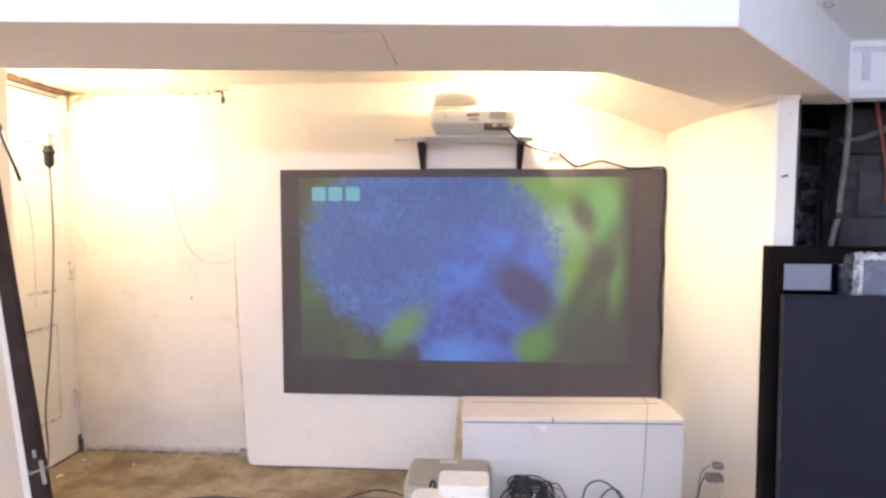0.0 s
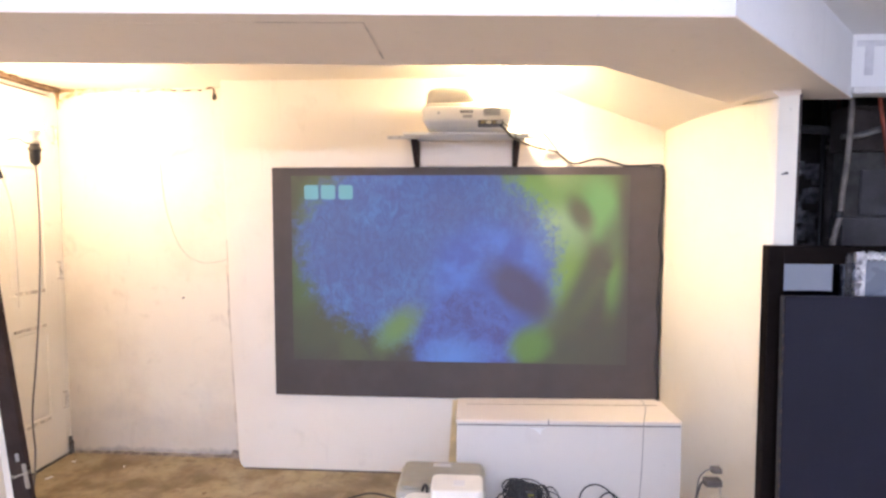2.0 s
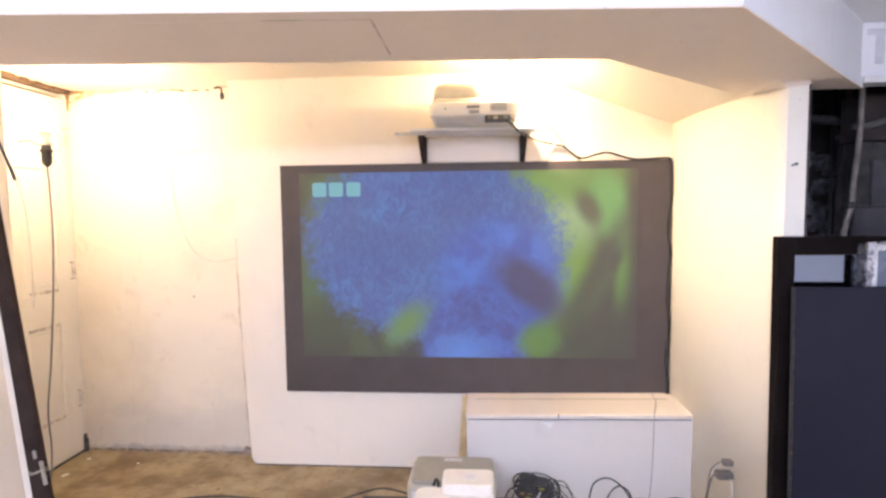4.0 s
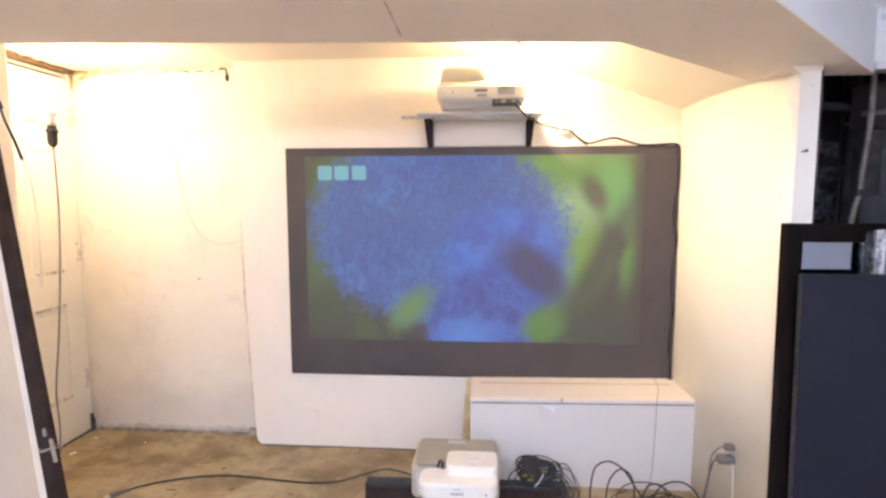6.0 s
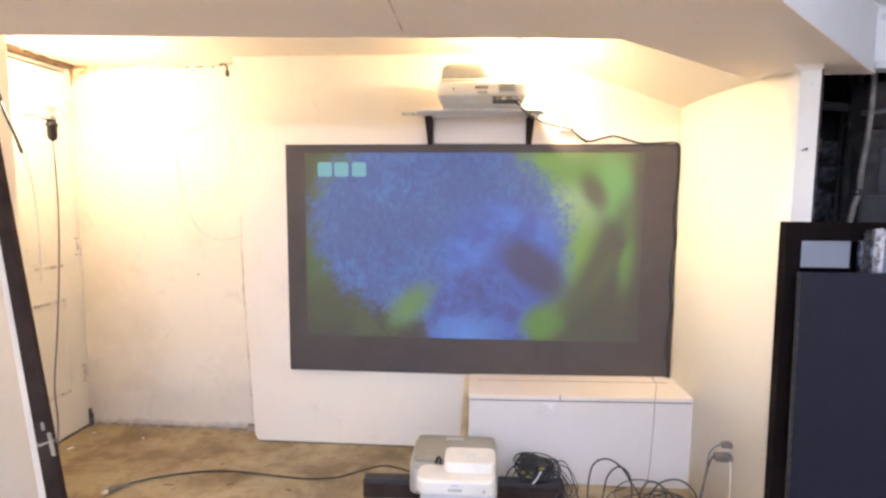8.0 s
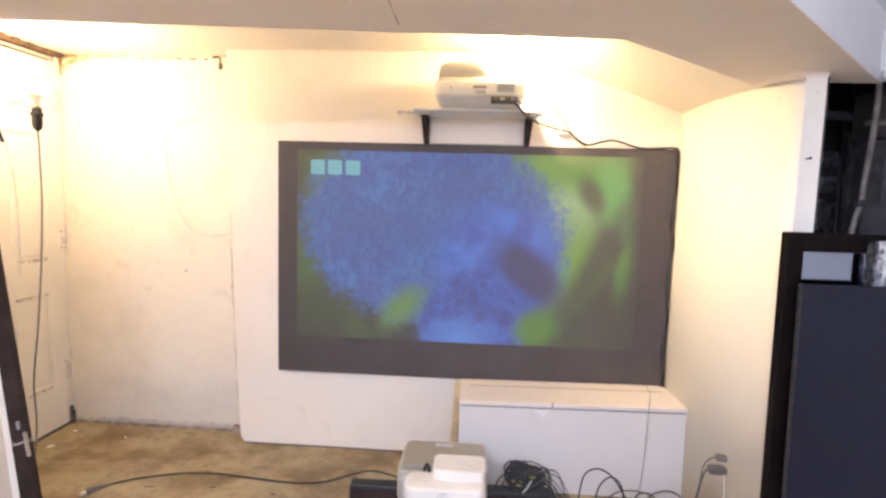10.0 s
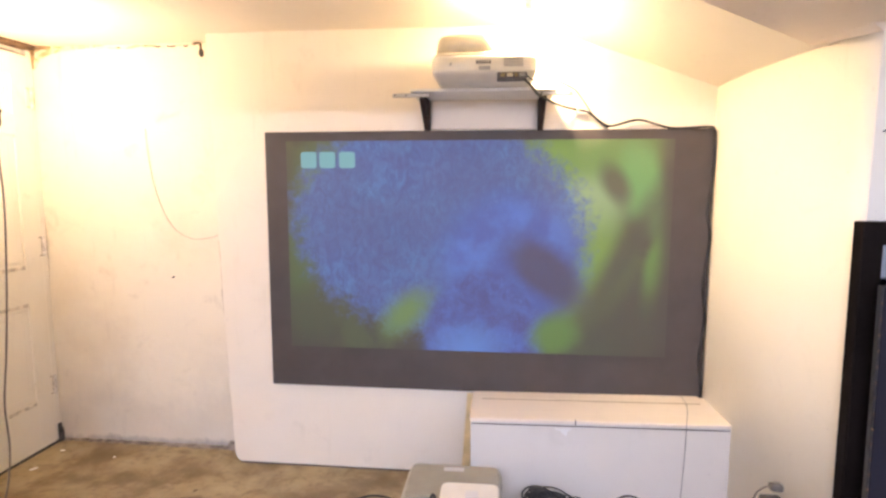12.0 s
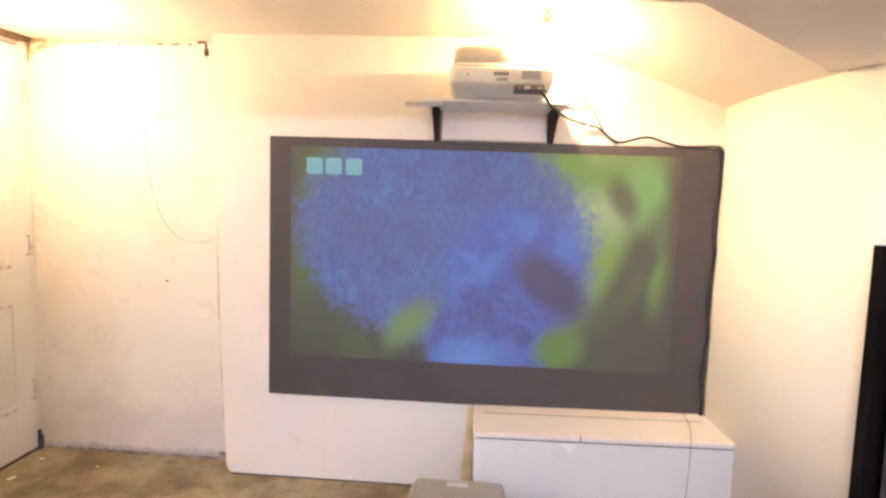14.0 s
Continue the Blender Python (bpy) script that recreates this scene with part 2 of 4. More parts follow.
def lathe(bm, cx, cy, profile, sides=20, smooth=True):
    """Turns (radius, z) round the upright line at cx, cy."""
    rings = [[bm.verts.new((cx + r * math.cos(2 * math.pi * k / sides), cy + r * math.sin(2 * math.pi * k / sides), z)) for k in range(sides)] for r, z in profile]
    for a, b in zip(rings, rings[1:]):
        for k in range(sides):
            bm.faces.new((a[k], a[(k + 1) % sides], b[(k + 1) % sides], b[k])).smooth = smooth
    bm.faces.new(rings[0][::-1])
    bm.faces.new(rings[-1])
    bmesh.ops.recalc_face_normals(bm, faces=bm.faces[:])


def solid(name, bm, material):
    me = bpy.data.meshes.new(name)
    bm.to_mesh(me)
    bm.free()
    me.materials.append(material)
    return new(name, me)


def part(name, bm, material, parent, label=""):
    ob = solid(name, bm, material)
    ob.parent = parent
    ob.matrix_parent_inverse = parent.matrix_world.inverted()
    return tagged(ob, label)


def make(fn, *args, **kw):
    bm = bmesh.new()
    fn(bm, *args, **kw)
    return bm


def thing(name, at, label, category, group=""):
    ob = new(name)
    ob.empty_display_size = 0.1
    ob.matrix_world = pose(*at)
    ob.location = at
    bpy.context.view_layer.update()
    return tagged(ob, label, category, group)


def structure(name, bm, material, label, category):
    return tagged(solid(name, bm, material), label, category, kind="structure")


# ---------------------------------------------------------------- the structure
ALCOVE, SOFFIT, ROOM, FAR = 2.20, 1.907, 2.134, 2.62
FRONT = [(-3.0, 0.643), (0.913, 0.928), (1.734, 1.798)]
BACK = [(1.76, 1.825), (1.480, 1.825), (1.478, 1.90), (1.345, 1.893), (0.709, 1.312), (-3.0, 1.045)]

structure("floor", make(box, -3.1, 3.3, -2.6, 2.95, -0.12, 0.0), M_FLOOR, "brown stained bare concrete floor", "floor")

bm = bmesh.new()
slab(bm, [(-1.073, ALCOVE + 0.05), (1.5, ALCOVE + 0.05), (1.5, 0.0), (-0.962, 0.0), (-0.985, 0.005), (-1.002, 0.020), (-1.012, 0.048), (-1.04, 0.75)], FAR, 2.74, 0.004)
structure("wall_north", bm, M_WALL, "cream painted plasterboard wall with a rounded lower corner", "wall")
# Ragged strip on the old wall: brown grime plus the panel's painted shadow gap.
bm = bmesh.new()
random.seed(3)
z = 0.02
while z < 1.30:
    step = random.uniform(0.05, 0.16)
    x0 = -1.013 - 0.027 * z / 0.75 if z < 0.75 else -1.042 - 0.031 * (z - 0.75) / 1.45
    x0 -= 0.066
    w = random.uniform(0.004, 0.012)
    slab(bm, [(x0 - w, z), (x0 - 0.001, z), (x0 - 0.001 - 0.02 * step, z + step), (x0 - 0.02 * step - random.uniform(0.005, 0.02), z + step)], 2.7635, 2.768)
    z += step
structure("panel_edge", bm, M_EDGE, "brown grime and painted gap shade beside the plasterboard panel", "trim")
structure("wall_north_left", make(box, -2.4, 1.5, 2.765, 2.9, 0, 2.3), M_OLD, "old cream plaster wall with damp stains at its foot", "wall")

bm = bmesh.new()
bow = [(2.64 - 0.98 * u, 1.3435 - 0.0213 * u + 0.0838 * u * u) for u in [i / 14 for i in range(15)]]
prism(bm, [(x, y) for y, x in bow] + [(1.475, 1.66), (1.475, 2.64)], 0, SOFFIT)
for f in bm.faces:
    f.smooth = f.normal.x < -0.9
structure("wall_east", bm, M_PARTITION, "cream painted partition wall with a bare white end", "wall")

bm = bmesh.new()
box(bm, -2.36, -2.165, 2.725, 2.765, 0, 2.3)
box(bm, -2.36, -2.165, 1.78, 2.725, 2.16, 2.3)
box(bm, -2.36, -2.165, 1.60, 1.90, 0, 2.16)
box(bm, -2.17, -1.76, 1.62, 1.74, 0, 2.25)
structure("wall_west", bm, M_OLD, "cream plaster wall round a door opening", "wall")
structure("wall_west_return", make(box, -1.76, -1.62, 0.5, 1.78, 0, 2.25, 0.012), M_WALL, "cream painted side wall ending at the alcove", "wall")

bm = bmesh.new()
prism(bm, FRONT + BACK, SOFFIT, ALCOVE + 0.1)
structure("soffit", bm, M_COOLWALL, "boxed-in white ceiling soffit with a slanting end", "soffit")
# Thin sheet added under the white soffit to carry the painted bounce tint.
bm = bmesh.new()
prism(bm, FRONT + BACK, SOFFIT - 0.004, SOFFIT - 0.0005)
structure("soffit_board", bm, M_SOFFITBOUNCE, "thin added sheet under the soffit, warm bounce light in its beige", "soffit")
structure("ceiling_alcove", make(box, -3.0, 0.60, 0.9, 2.8, ALCOVE, 2.32), M_CEIL, "cream painted alcove ceiling", "ceiling")
bm = bmesh.new()
k = (ALCOVE - 1.905) / (1.352 - 0.53)
outline = [(0.53, 1.22), (0.73, 1.26), (1.36, 1.845), (1.41, 1.87), (1.41, 2.66), (0.53, 2.66)]
prism(bm, outline, 0.0, 0.12)
for v in bm.verts:
    v.co.z += ALCOVE - k * (v.co.x - 0.53)
structure("ceiling_slope", bm, M_CEIL, "cream ceiling that slopes down to the partition", "ceiling")
bm = bmesh.new()
prism(bm, [(-3.1, -2.6), (3.3, -2.6), (3.3, 1.82), (1.73, 1.82), (0.90, 0.94), (-3.1, 0.66)], ROOM, ROOM + 0.1)
structure("ceiling_room", bm, M_COOLWALL, "white painted low room ceiling", "ceiling")

bm = bmesh.new()
low = [bm.verts.new(q) for q in ((1.346, 1.885, 1.9020), (1.404, 1.657, 1.880), (1.477, 1.657, 1.887))]
top = [bm.verts.new(q) for q in ((1.345, 1.886, 1.9035), (1.372, 1.654, 1.9035), (1.478, 1.654, 1.9035), (1.478, 1.886, 1.9035))]
rear = bm.verts.new((1.478, 1.886, 1.9020))
for q in ((low[0], top[0], top[1]), (low[0], top[1], low[1]), (low[1], top[1], top[2], low[2]), (low[0], low[1], low[2], rear), (low[2], top[2], top[3], rear), (low[0], rear, top[3], top[0]), top[::-1]):
    bm.faces.new(q)
bmesh.ops.recalc_face_normals(bm, faces=bm.faces[:])
structure("plaster_cove", bm, M_SOFFITBOUNCE, "smeared plaster fillet between soffit and partition", "trim")

structure("wall_south", make(box, -3.1, 3.3, -2.6, -2.5, 0, 2.2), M_COOLWALL, "plain white painted rear wall", "wall")
structure("wall_room_west", make(box, -3.1, -3.0, -2.5, 1.78, 0, 2.3), M_COOLWALL, "plain white painted side wall", "wall")
structure("wall_room_east", make(box, 3.2, 3.3, -2.5, 2.9, 0, 2.2), M_COOLWALL, "plain white painted side wall", "wall")
structure("wall_header", make(box, 1.72, 3.2, 1.80, 1.90, 1.925, 2.15), M_COOLWALL, "white wall over the dark closet opening", "wall")
bm = bmesh.new()
box(bm, 1.782, 1.812, 1.7975, 1.8005, 1.985, 2.09)
box(bm, 1.75, 1.88, 1.7975, 1.8005, 2.0905, 2.112)
structure("filler_patch", bm, plain("grey_wall_filler", (0.66, 0.66, 0.68), 0.8), "grey unpainted filler patch on the header wall", "wall patch")
structure("trim", make(box, 1.735, 3.2, 1.780, 1.798, 1.915, 1.94, 0.004), M_SHELF, "thin white trim under the closet header", "trim")
# Closet back, ceiling and lining carry the closet's shade in their colour.
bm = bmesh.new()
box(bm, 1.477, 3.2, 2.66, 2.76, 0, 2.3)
structure("closet_back_wall", bm, M_CLOSETSHADE, "masonry at the back of the closet, shade put into its colour", "wall")
structure("closet_ceiling", make(box, 1.477, 3.2, 1.93, 2.66, 2.22, 2.3), M_CLOSETSHADE, "unseen closet ceiling, near black as painted shade", "ceiling")
structure("closet_lining", make(box, 1.477, 1.487, 1.70, 2.66, 0, 1.905), M_CLOSETSHADE, "bare inner side of the partition, darkened as painted shade", "wall")

hook = thing("ceiling_hook", (1.37, 1.365, 2.131), "small white hook at the room ceiling", "hook")
part("base", make(box, 1.352, 1.388, 1.352, 1.378, 2.119, 2.1335, 0.003), M_SHELF, hook)
part("bend", make(tube, [(1.37, 1.365, 2.119), (1.37, 1.365, 2.105), (1.385, 1.36, 2.101), (1.392, 1.358, 2.111)], 0.004, 8), M_METAL, hook)

# access panel outlined on the soffit
hatch = thing("access_panel", (-0.1, 1.05, SOFFIT), "faint painted-over access panel in the soffit", "access panel")
bm = bmesh.new()
prism(bm, [(-0.55, 0.885), (0.080, 0.912), (0.078, 1.196), (-0.55, 1.16)], SOFFIT - 0.0046, SOFFIT - 0.0038)
part("panel", bm, M_SOFFITBOUNCE, hatch)
M_JOINT = plain("dusty_joint", (0.70, 0.59, 0.49), 0.9, vary=0.3)
part("joint", make(prism, [(-0.16, 0.899), (0.088, 0.913), (0.088, 0.917), (-0.16, 0.902)], SOFFIT - 0.0056, SOFFIT - 0.0047), M_JOINT, hatch)
part("joint", make(prism, [(0.083, 0.914), (0.088, 0.914), (0.085, 1.196), (0.080, 1.196)], SOFFIT - 0.0056, SOFFIT - 0.0047), M_JOINT, hatch)

# boxed-in ledge under the screen and the yellow strip beside it
ledge = thing("boxed_ledge", (0.8, 2.45, 0), "white boxed-in ledge standing against the wall", "ledge")


def out_of_level(bm):
    """The ledge's top runs 16 mm up towards the partition."""
    for v in bm.verts:
        if v.co.z > 0.35:
            v.co.z += 0.016 * (v.co.x - 0.25) / 1.09
    return bm


# Front board darker than the top, its weaker light painted in.
part("front_panel", out_of_level(make(box, 0.255, 1.350, 2.283, 2.305, 0.0, 0.434, 0.003)), M_BOXINGDIM, ledge, "front board, greyed in colour for its dimmer light")
part("side_panel", out_of_level(make(box, 1.306, 1.349, 2.306, FAR, 0.0, 0.434)), M_BOXING, ledge)
part("dark_joint", out_of_level(make(box, 0.262, 1.343, 2.2803, 2.2835, 0.4225, 0.4265)), M_GRIME, ledge, "dark open joint")
part("top_board", out_of_level(make(box, 0.252, 1.351, 2.279, FAR, 0.4345, 0.449, 0.004)), M_BOXING, ledge)
bm = bmesh.new()
slab(bm, [(0.615, 0.4205), (0.69, 0.4212), (0.676, 0.411), (0.671, 0.400), (0.668, 0.388), (0.656, 0.397), (0.640, 0.412)], 2.272, 2.2825)
part("torn_paper", bm, M_SHELF, ledge, "torn white paper edge")
part("rear_joint", out_of_level(make(box, 0.30, 1.30, 2.500, 2.506, 0.4480, 0.4502)), M_HINGEGAP, ledge, "brown joint along the top")
part("nick", make(box, 0.705, 0.709, 2.2765, 2.280, 0.437, 0.462), M_GRIME, ledge, "small dark splinter")
tagged(ledge, kind="structure")
tagged(hatch, kind="structure")
structure("paint_strip", make(slab, [(0.222, 0.43), (0.252, 0.43), (0.252, 0.0), (0.195, 0.0)], 2.614, FAR), M_TAPE, "yellowed unpainted strip of wall beside the ledge", "trim")

# ---------------------------------------------------------------- door
door = thing("door_1", (-2.13, 2.32, 0), "closed white six-panel door with steel hinges", "door")
tagged(door, kind="structure")
bm = bmesh.new()
box(bm, -2.17, -2.142, 1.91, 2.722, 0.012, 2.142)
for y0, y1 in ((1.91, 2.02), (2.275, 2.36), (2.615, 2.722)):
    box(bm, -2.145, -2.13, y0, y1, 0.012, 2.142, 0.003)
for z0, z1 in ((0.012, 0.29), (0.83, 1.02), (1.72, 1.83), (2.03, 2.142)):
    box(bm, -2.1455, -2.1305, 1.915, 2.717, z0, z1, 0.003)
part("leaf", bm, M_DOOR, door)
for z0, z1 in ((0.29, 0.83), (1.02, 1.72), (1.83, 2.03)):
    for y0, y1 in ((2.02, 2.275), (2.36, 2.615)):
        part("raised_panel", make(box, -2.146, -2.136, y0 + 0.035, y1 - 0.035, z0 + 0.035, z1 - 0.035, 0.006), M_DOOR, door)
for z in (0.345, 1.13, 1.925):
    hinge = part("hinge", make(lathe, -2.122, 2.727, [(0.0075, z - 0.055), (0.0085, z - 0.053), (0.0085, z + 0.053), (0.0075, z + 0.055)], 10), M_HINGE, door, "tarnished steel hinge")
    bm = bmesh.new()
    box(bm, -2.1295, -2.1270, 2.697, 2.718, z - 0.046, z + 0.046)
    part("hinge_leaf", bm, M_DOOR, hinge)
    # Brown backing behind the leaf paints the hinge's shadow outline.
    part("hinge_gap", make(box, -2.1298, -2.1292, 2.704, 2.7235, z - 0.052, z + 0.052), M_HINGEGAP, hinge)
# Lines at 0.28 and 1.03 are dirt; 0.83 paints the rail's underside shadow.
for z, y0 in ((0.2795, 2.44), (0.8295, 2.40), (1.0325, 2.42)):
    part("dirt_line", make(box, -2.1455, -2.1300, y0, 2.61, z - 0.016, z + 0.002), M_DOORDIRTSHADE, door, "brown rail line, ledge dirt and painted underside shade")
structure("door_frame", make(box, -2.163, -2.135, 2.727, 2.764, 0, 2.2, 0.003), M_DOOR, "narrow white painted door jamb", "trim")
bm = bmesh.new()
box(bm, -2.16, -2.105, 1.80, 2.762, 2.174, 2.198, 0.006)
for i in range(9):
    y = 1.9 + i * 0.1 + random.uniform(-0.03, 0.03)
    box(bm, -2.112, -2.095 + random.uniform(0, 0.012), y, y + random.uniform(0.03, 0.08), 2.175 + random.uniform(0, 0.01), 2.197, 0.003)
structure("door_head_timber", bm, M_ROT, "rotten bare brown timber above the door", "trim")
bm = bmesh.new()
tube(bm, [(-2.125, 2.70, 2.186), (-2.12, 2.745, 2.175), (-2.127, 2.760, 2.14), (-2.133, 2.763, 2.11), (-2.136, 2.764, 2.08)], lambda t: 0.013 - 0.010 * t, 8)
tube(bm, [(-2.13, 2.75, 2.19), (-2.08, 2.757, 2.190), (-2.02, 2.762, 2.194)], lambda t: 0.016 - 0.012 * t, 8)
tagged(solid("rotten_corner_patch", bm, plain("brown_rot_stain", (0.34, 0.23, 0.12), 0.9, vary=0.5, scale=20)), "rotten brown patch in the top wall corner", "damage")
bm = bmesh.new()
slab(bm, [(-2.13, 2.198), (-1.70, 2.198), (-1.78, 2.188), (-1.92, 2.176), (-2.03, 2.158), (-2.09, 2.13), (-2.115, 2.09), (-2.13, 2.08)], 2.7625, 2.7655)
n = Nodes("yellow_damp_stain")
tone = n.mix(n.ramp(n.noise(16, 6, 0.7, dist=0.5), 0.40, 0.62), rgb(0.42, 0.30, 0.15), rgb(0.76, 0.69, 0.55))
tagged(solid("damp_stain", bm, n.done(tone, 0.85)), "yellow-brown damp stain under the ceiling", "stain")
# Solid dark strip at the panel foot takes the place of a shadow gap.
structure("floor_gap", make(box, -0.975, 0.19, 2.614, 2.6195, 0.0, 0.006), M_GRIME, "dark strip painting the shadow gap under the plasterboard", "trim")
# Dark strip fills the slot below the leaf and paints its shade.
structure("door_threshold", make(box, -2.16, -2.126, 1.91, 2.735, 0.0, 0.011), M_GRIME, "dark strip filling the gap under the door, as its shade", "trim")
bm = bmesh.new()
box(bm, -2.125, -2.110, 2.725, 2.755, 0.0, 0.08, 0.005)
box(bm, -2.13, -2.115, 2.73, 2.75, 0.075, 0.11, 0.006)
tagged(solid("door_stop", bm, M_GRIME), "dark worn metal door stop at the jamb foot", "door stop")

# crumbled plaster and dirt along the foot of the old wall
M_CRUMBLE = plain("crumbled_plaster", (0.25, 0.215, 0.18), 0.9, vary=0.5, scale=22, bump=0.6)
bm = bmesh.new()
random.seed(17)
steps = 64
rings = []
for i in range(steps + 1):
    x = -2.125 + 1.115 * i / steps
    d = 0.016 + 0.016 * i / steps + random.uniform(-0.006, 0.006)
    h = 0.009 + random.uniform(-0.003, 0.004) + (0.03 if 57 < i < 62 else 0)
    rings.append([bm.verts.new(q) for q in ((x, 2.7645, 0.0005), (x, 2.7645, h), (x, 2.7645 - 0.5 * d, h * 0.6), (x, 2.7645 - d, 0.0005))])
for a, b in zip(rings, rings[1:]):
    for k in range(3):
        bm.faces.new((a[k], b[k], b[k + 1], a[k + 1]))
bm.faces.new(rings[0])
bm.faces.new(rings[-1][::-1])
bmesh.ops.recalc_face_normals(bm, faces=bm.faces[:])
structure("wall_foot_rubble", bm, M_CRUMBLE, "crumbled grey-brown plaster along the wall foot", "trim")

# crack and grime along the top of the old wall
random.seed(4)
pts = [(-2.06 + 0.035 * i, 2.762, 2.186 + random.uniform(-0.008, 0.005)) for i in range(25)]
sizes = [random.choice((0.0006, 0.001, 0.002, 0.005)) for i in range(26)]
bm = make(tube, pts, lambda t: sizes[int(t * 25)], 6, 3)
tagged(solid("ceiling_crack", bm, plain("brown_crack", (0.60, 0.51, 0.37), 0.9, vary=0.5, scale=20)), "brown ragged crack along the ceiling line", "damage")
for x, w in ((-1.64, 0.016), (-1.43, 0.03), (-1.36, 0.045), (-1.27, 0.02)):
    tagged(solid("plaster_hole", make(tube, [(x, 2.760, 2.184), (x + w * 0.5, 2.759, 2.180), (x + w, 2.760, 2.185)], 0.0035, 6), M_GRIME), "small dark hole in the crumbling plaster", "damage", "plaster holes")
pipe = thing("pipe_stub", (-1.17, 2.72, 2.14), "short rusty bent pipe stub under the ceiling", "pipe stub")
part("pipe", make(tube, [(-1.215, 2.755, 2.190), (-1.19, 2.745, 2.192), (-1.166, 2.735, 2.185), (-1.160, 2.728, 2.165), (-1.158, 2.728, 2.15)], 0.0055, 10), M_ROT, pipe)
part("nozzle", make(lathe, -1.158, 2.728, [(0.006, 2.155), (0.011, 2.151), (0.012, 2.128), (0.006, 2.118)], 12), M_GRIME, pipe)

# ---------------------------------------------------------------- screen
screen = thing("projection_screen", (0.28, 2.6, 0.445), "large grey wall-mounted projection screen showing a bright picture", "projection screen")
SX0, SX1, SZ0, SZ1 = -0.781, 1.338, 0.445, 1.722
bm = bmesh.new()
box(bm, SX0, SX1, 2.600, 2.617, SZ0, SZ1, 0.004)
part("cloth", bm, M_SCREEN, screen)
PX0, PX1, PZ0, PZ1 = -0.672, 1.163, 0.652, 1.677


def picture_material():
    """A projected still: a large plain blue form before blurred green foliage."""
    n = Nodes("projected_picture")
    wob = n.noise(26, 4, 0.65)
    x, y, z = n.xyz()
    u = n.math("DIVIDE", n.math("SUBTRACT", x, PX0), PX1 - PX0)
    v = n.math("DIVIDE", n.math("SUBTRACT", z, PZ0), PZ1 - PZ0)

    def blob(cu, cv, ru, rv, soft, jag=0.0, turn=0.0):
        du, dv = n.math("SUBTRACT", u, cu), n.math("MULTIPLY", n.math("SUBTRACT", v, cv), 0.567)
        c, s = math.cos(radians(turn)), math.sin(radians(turn))
        a = n.math("ADD", n.math("MULTIPLY", du, c / ru), n.math("MULTIPLY", dv, s / ru))
        b = n.math("SUBTRACT", n.math("MULTIPLY", dv, c / rv), n.math("MULTIPLY", du, s / rv))
        d = n.math("SQRT", n.math("ADD", n.math("MULTIPLY", a, a), n.math("MULTIPLY", b, b)))
        if jag:
            d = n.math("ADD", d, n.math("MULTIPLY", n.math("SUBTRACT", wob, 0.5), jag))
        return n.ramp(d, 1 - soft, 1 + soft, 1, 0)

    c = n.mix(n.ramp(n.noise(3.2, 4, dist=0.6), 0.40, 0.65), rgb(0.004, 0.012, 0.004), rgb(0.02, 0.05, 0.008))
    for cu, cv, ru, rv, soft, col, k, turn in (
            (0.03, 0.42, 0.06, 0.12, 0.7, (0.018, 0.075, 0.007), 0.9, 0), (0.13, 0.78, 0.09, 0.10, 0.8, (0.05, 0.16, 0.02), 0.9, 30), (0.06, 0.15, 0.10, 0.07, 0.8, (0.010, 0.035, 0.005), 0.9, 0),
            (0.72, 0.86, 0.12, 0.10, 0.6, (0.12, 0.27, 0.02), 0.95, 0), (0.84, 0.92, 0.14, 0.07, 0.7, (0.09, 0.24, 0.03), 0.9, 10),
            (0.93, 0.78, 0.055, 0.11, 0.4, (0.08, 0.30, 0.06), 0.95, 15), (0.79, 0.68, 0.09, 0.08, 0.5, (0.19, 0.34, 0.16), 0.9, 20),
            (0.81, 0.42, 0.08, 0.13, 0.7, (0.11, 0.26, 0.02), 0.9, -15), (0.97, 0.42, 0.028, 0.11, 0.6, (0.07, 0.24, 0.02), 0.9, -10),
            (0.86, 0.80, 0.03, 0.055, 0.6, (0.035, 0.05, 0.015), 0.9, 30), (0.89, 0.48, 0.035, 0.20, 0.8, (0.010, 0.025, 0.008), 0.9, -28),
            (0.93, 0.12, 0.14, 0.13, 0.7, (0.008, 0.020, 0.006), 0.9, 0), (1.0, 0.45, 0.030, 0.50, 0.9, (0.004, 0.010, 0.004), 0.9, 0)):
        c = n.mix(n.math("MULTIPLY", blob(cu, cv, ru, rv, soft, 0.15, turn), k), c, rgb(*col))
    fine = n.noise(70, 3, 0.6, stretch=(1.0, 1.0, 0.28), dist=2.2)
    broad = n.noise(20, 5, 0.7, stretch=(1.0, 1.0, 0.6), dist=1.4)
    blue = n.mix(n.ramp(broad, 0.32, 0.70), rgb(0.006, 0.052, 0.24), rgb(0.022, 0.135, 0.43))
    blue = n.mix(n.ramp(fine, 0.50, 0.80, 0, 0.45), blue, rgb(0.06, 0.20, 0.48))
    blue = n.mix(n.ramp(fine, 0.22, 0.48, 0.45, 0), blue, rgb(0.008, 0.035, 0.14))
    blue = n.mix(n.ramp(n.noise(4.0, 4), 0.40, 0.65, 0, 0.55), blue, rgb(0.016, 0.05, 0.22))
    c = n.mix(n.math("MULTIPLY", blob(0.405, 0.60, 0.385, 0.290, 0.12, 0.42, -6), 0.94), c, blue)
    calm = n.mix(n.ramp(n.noise(9, 3), 0.30, 0.70), rgb(0.010, 0.06, 0.32), rgb(0.022, 0.115, 0.48))
    calm = n.mix(n.ramp(fine, 0.55, 0.75, 0, 0.3), calm, rgb(0.06, 0.17, 0.55))
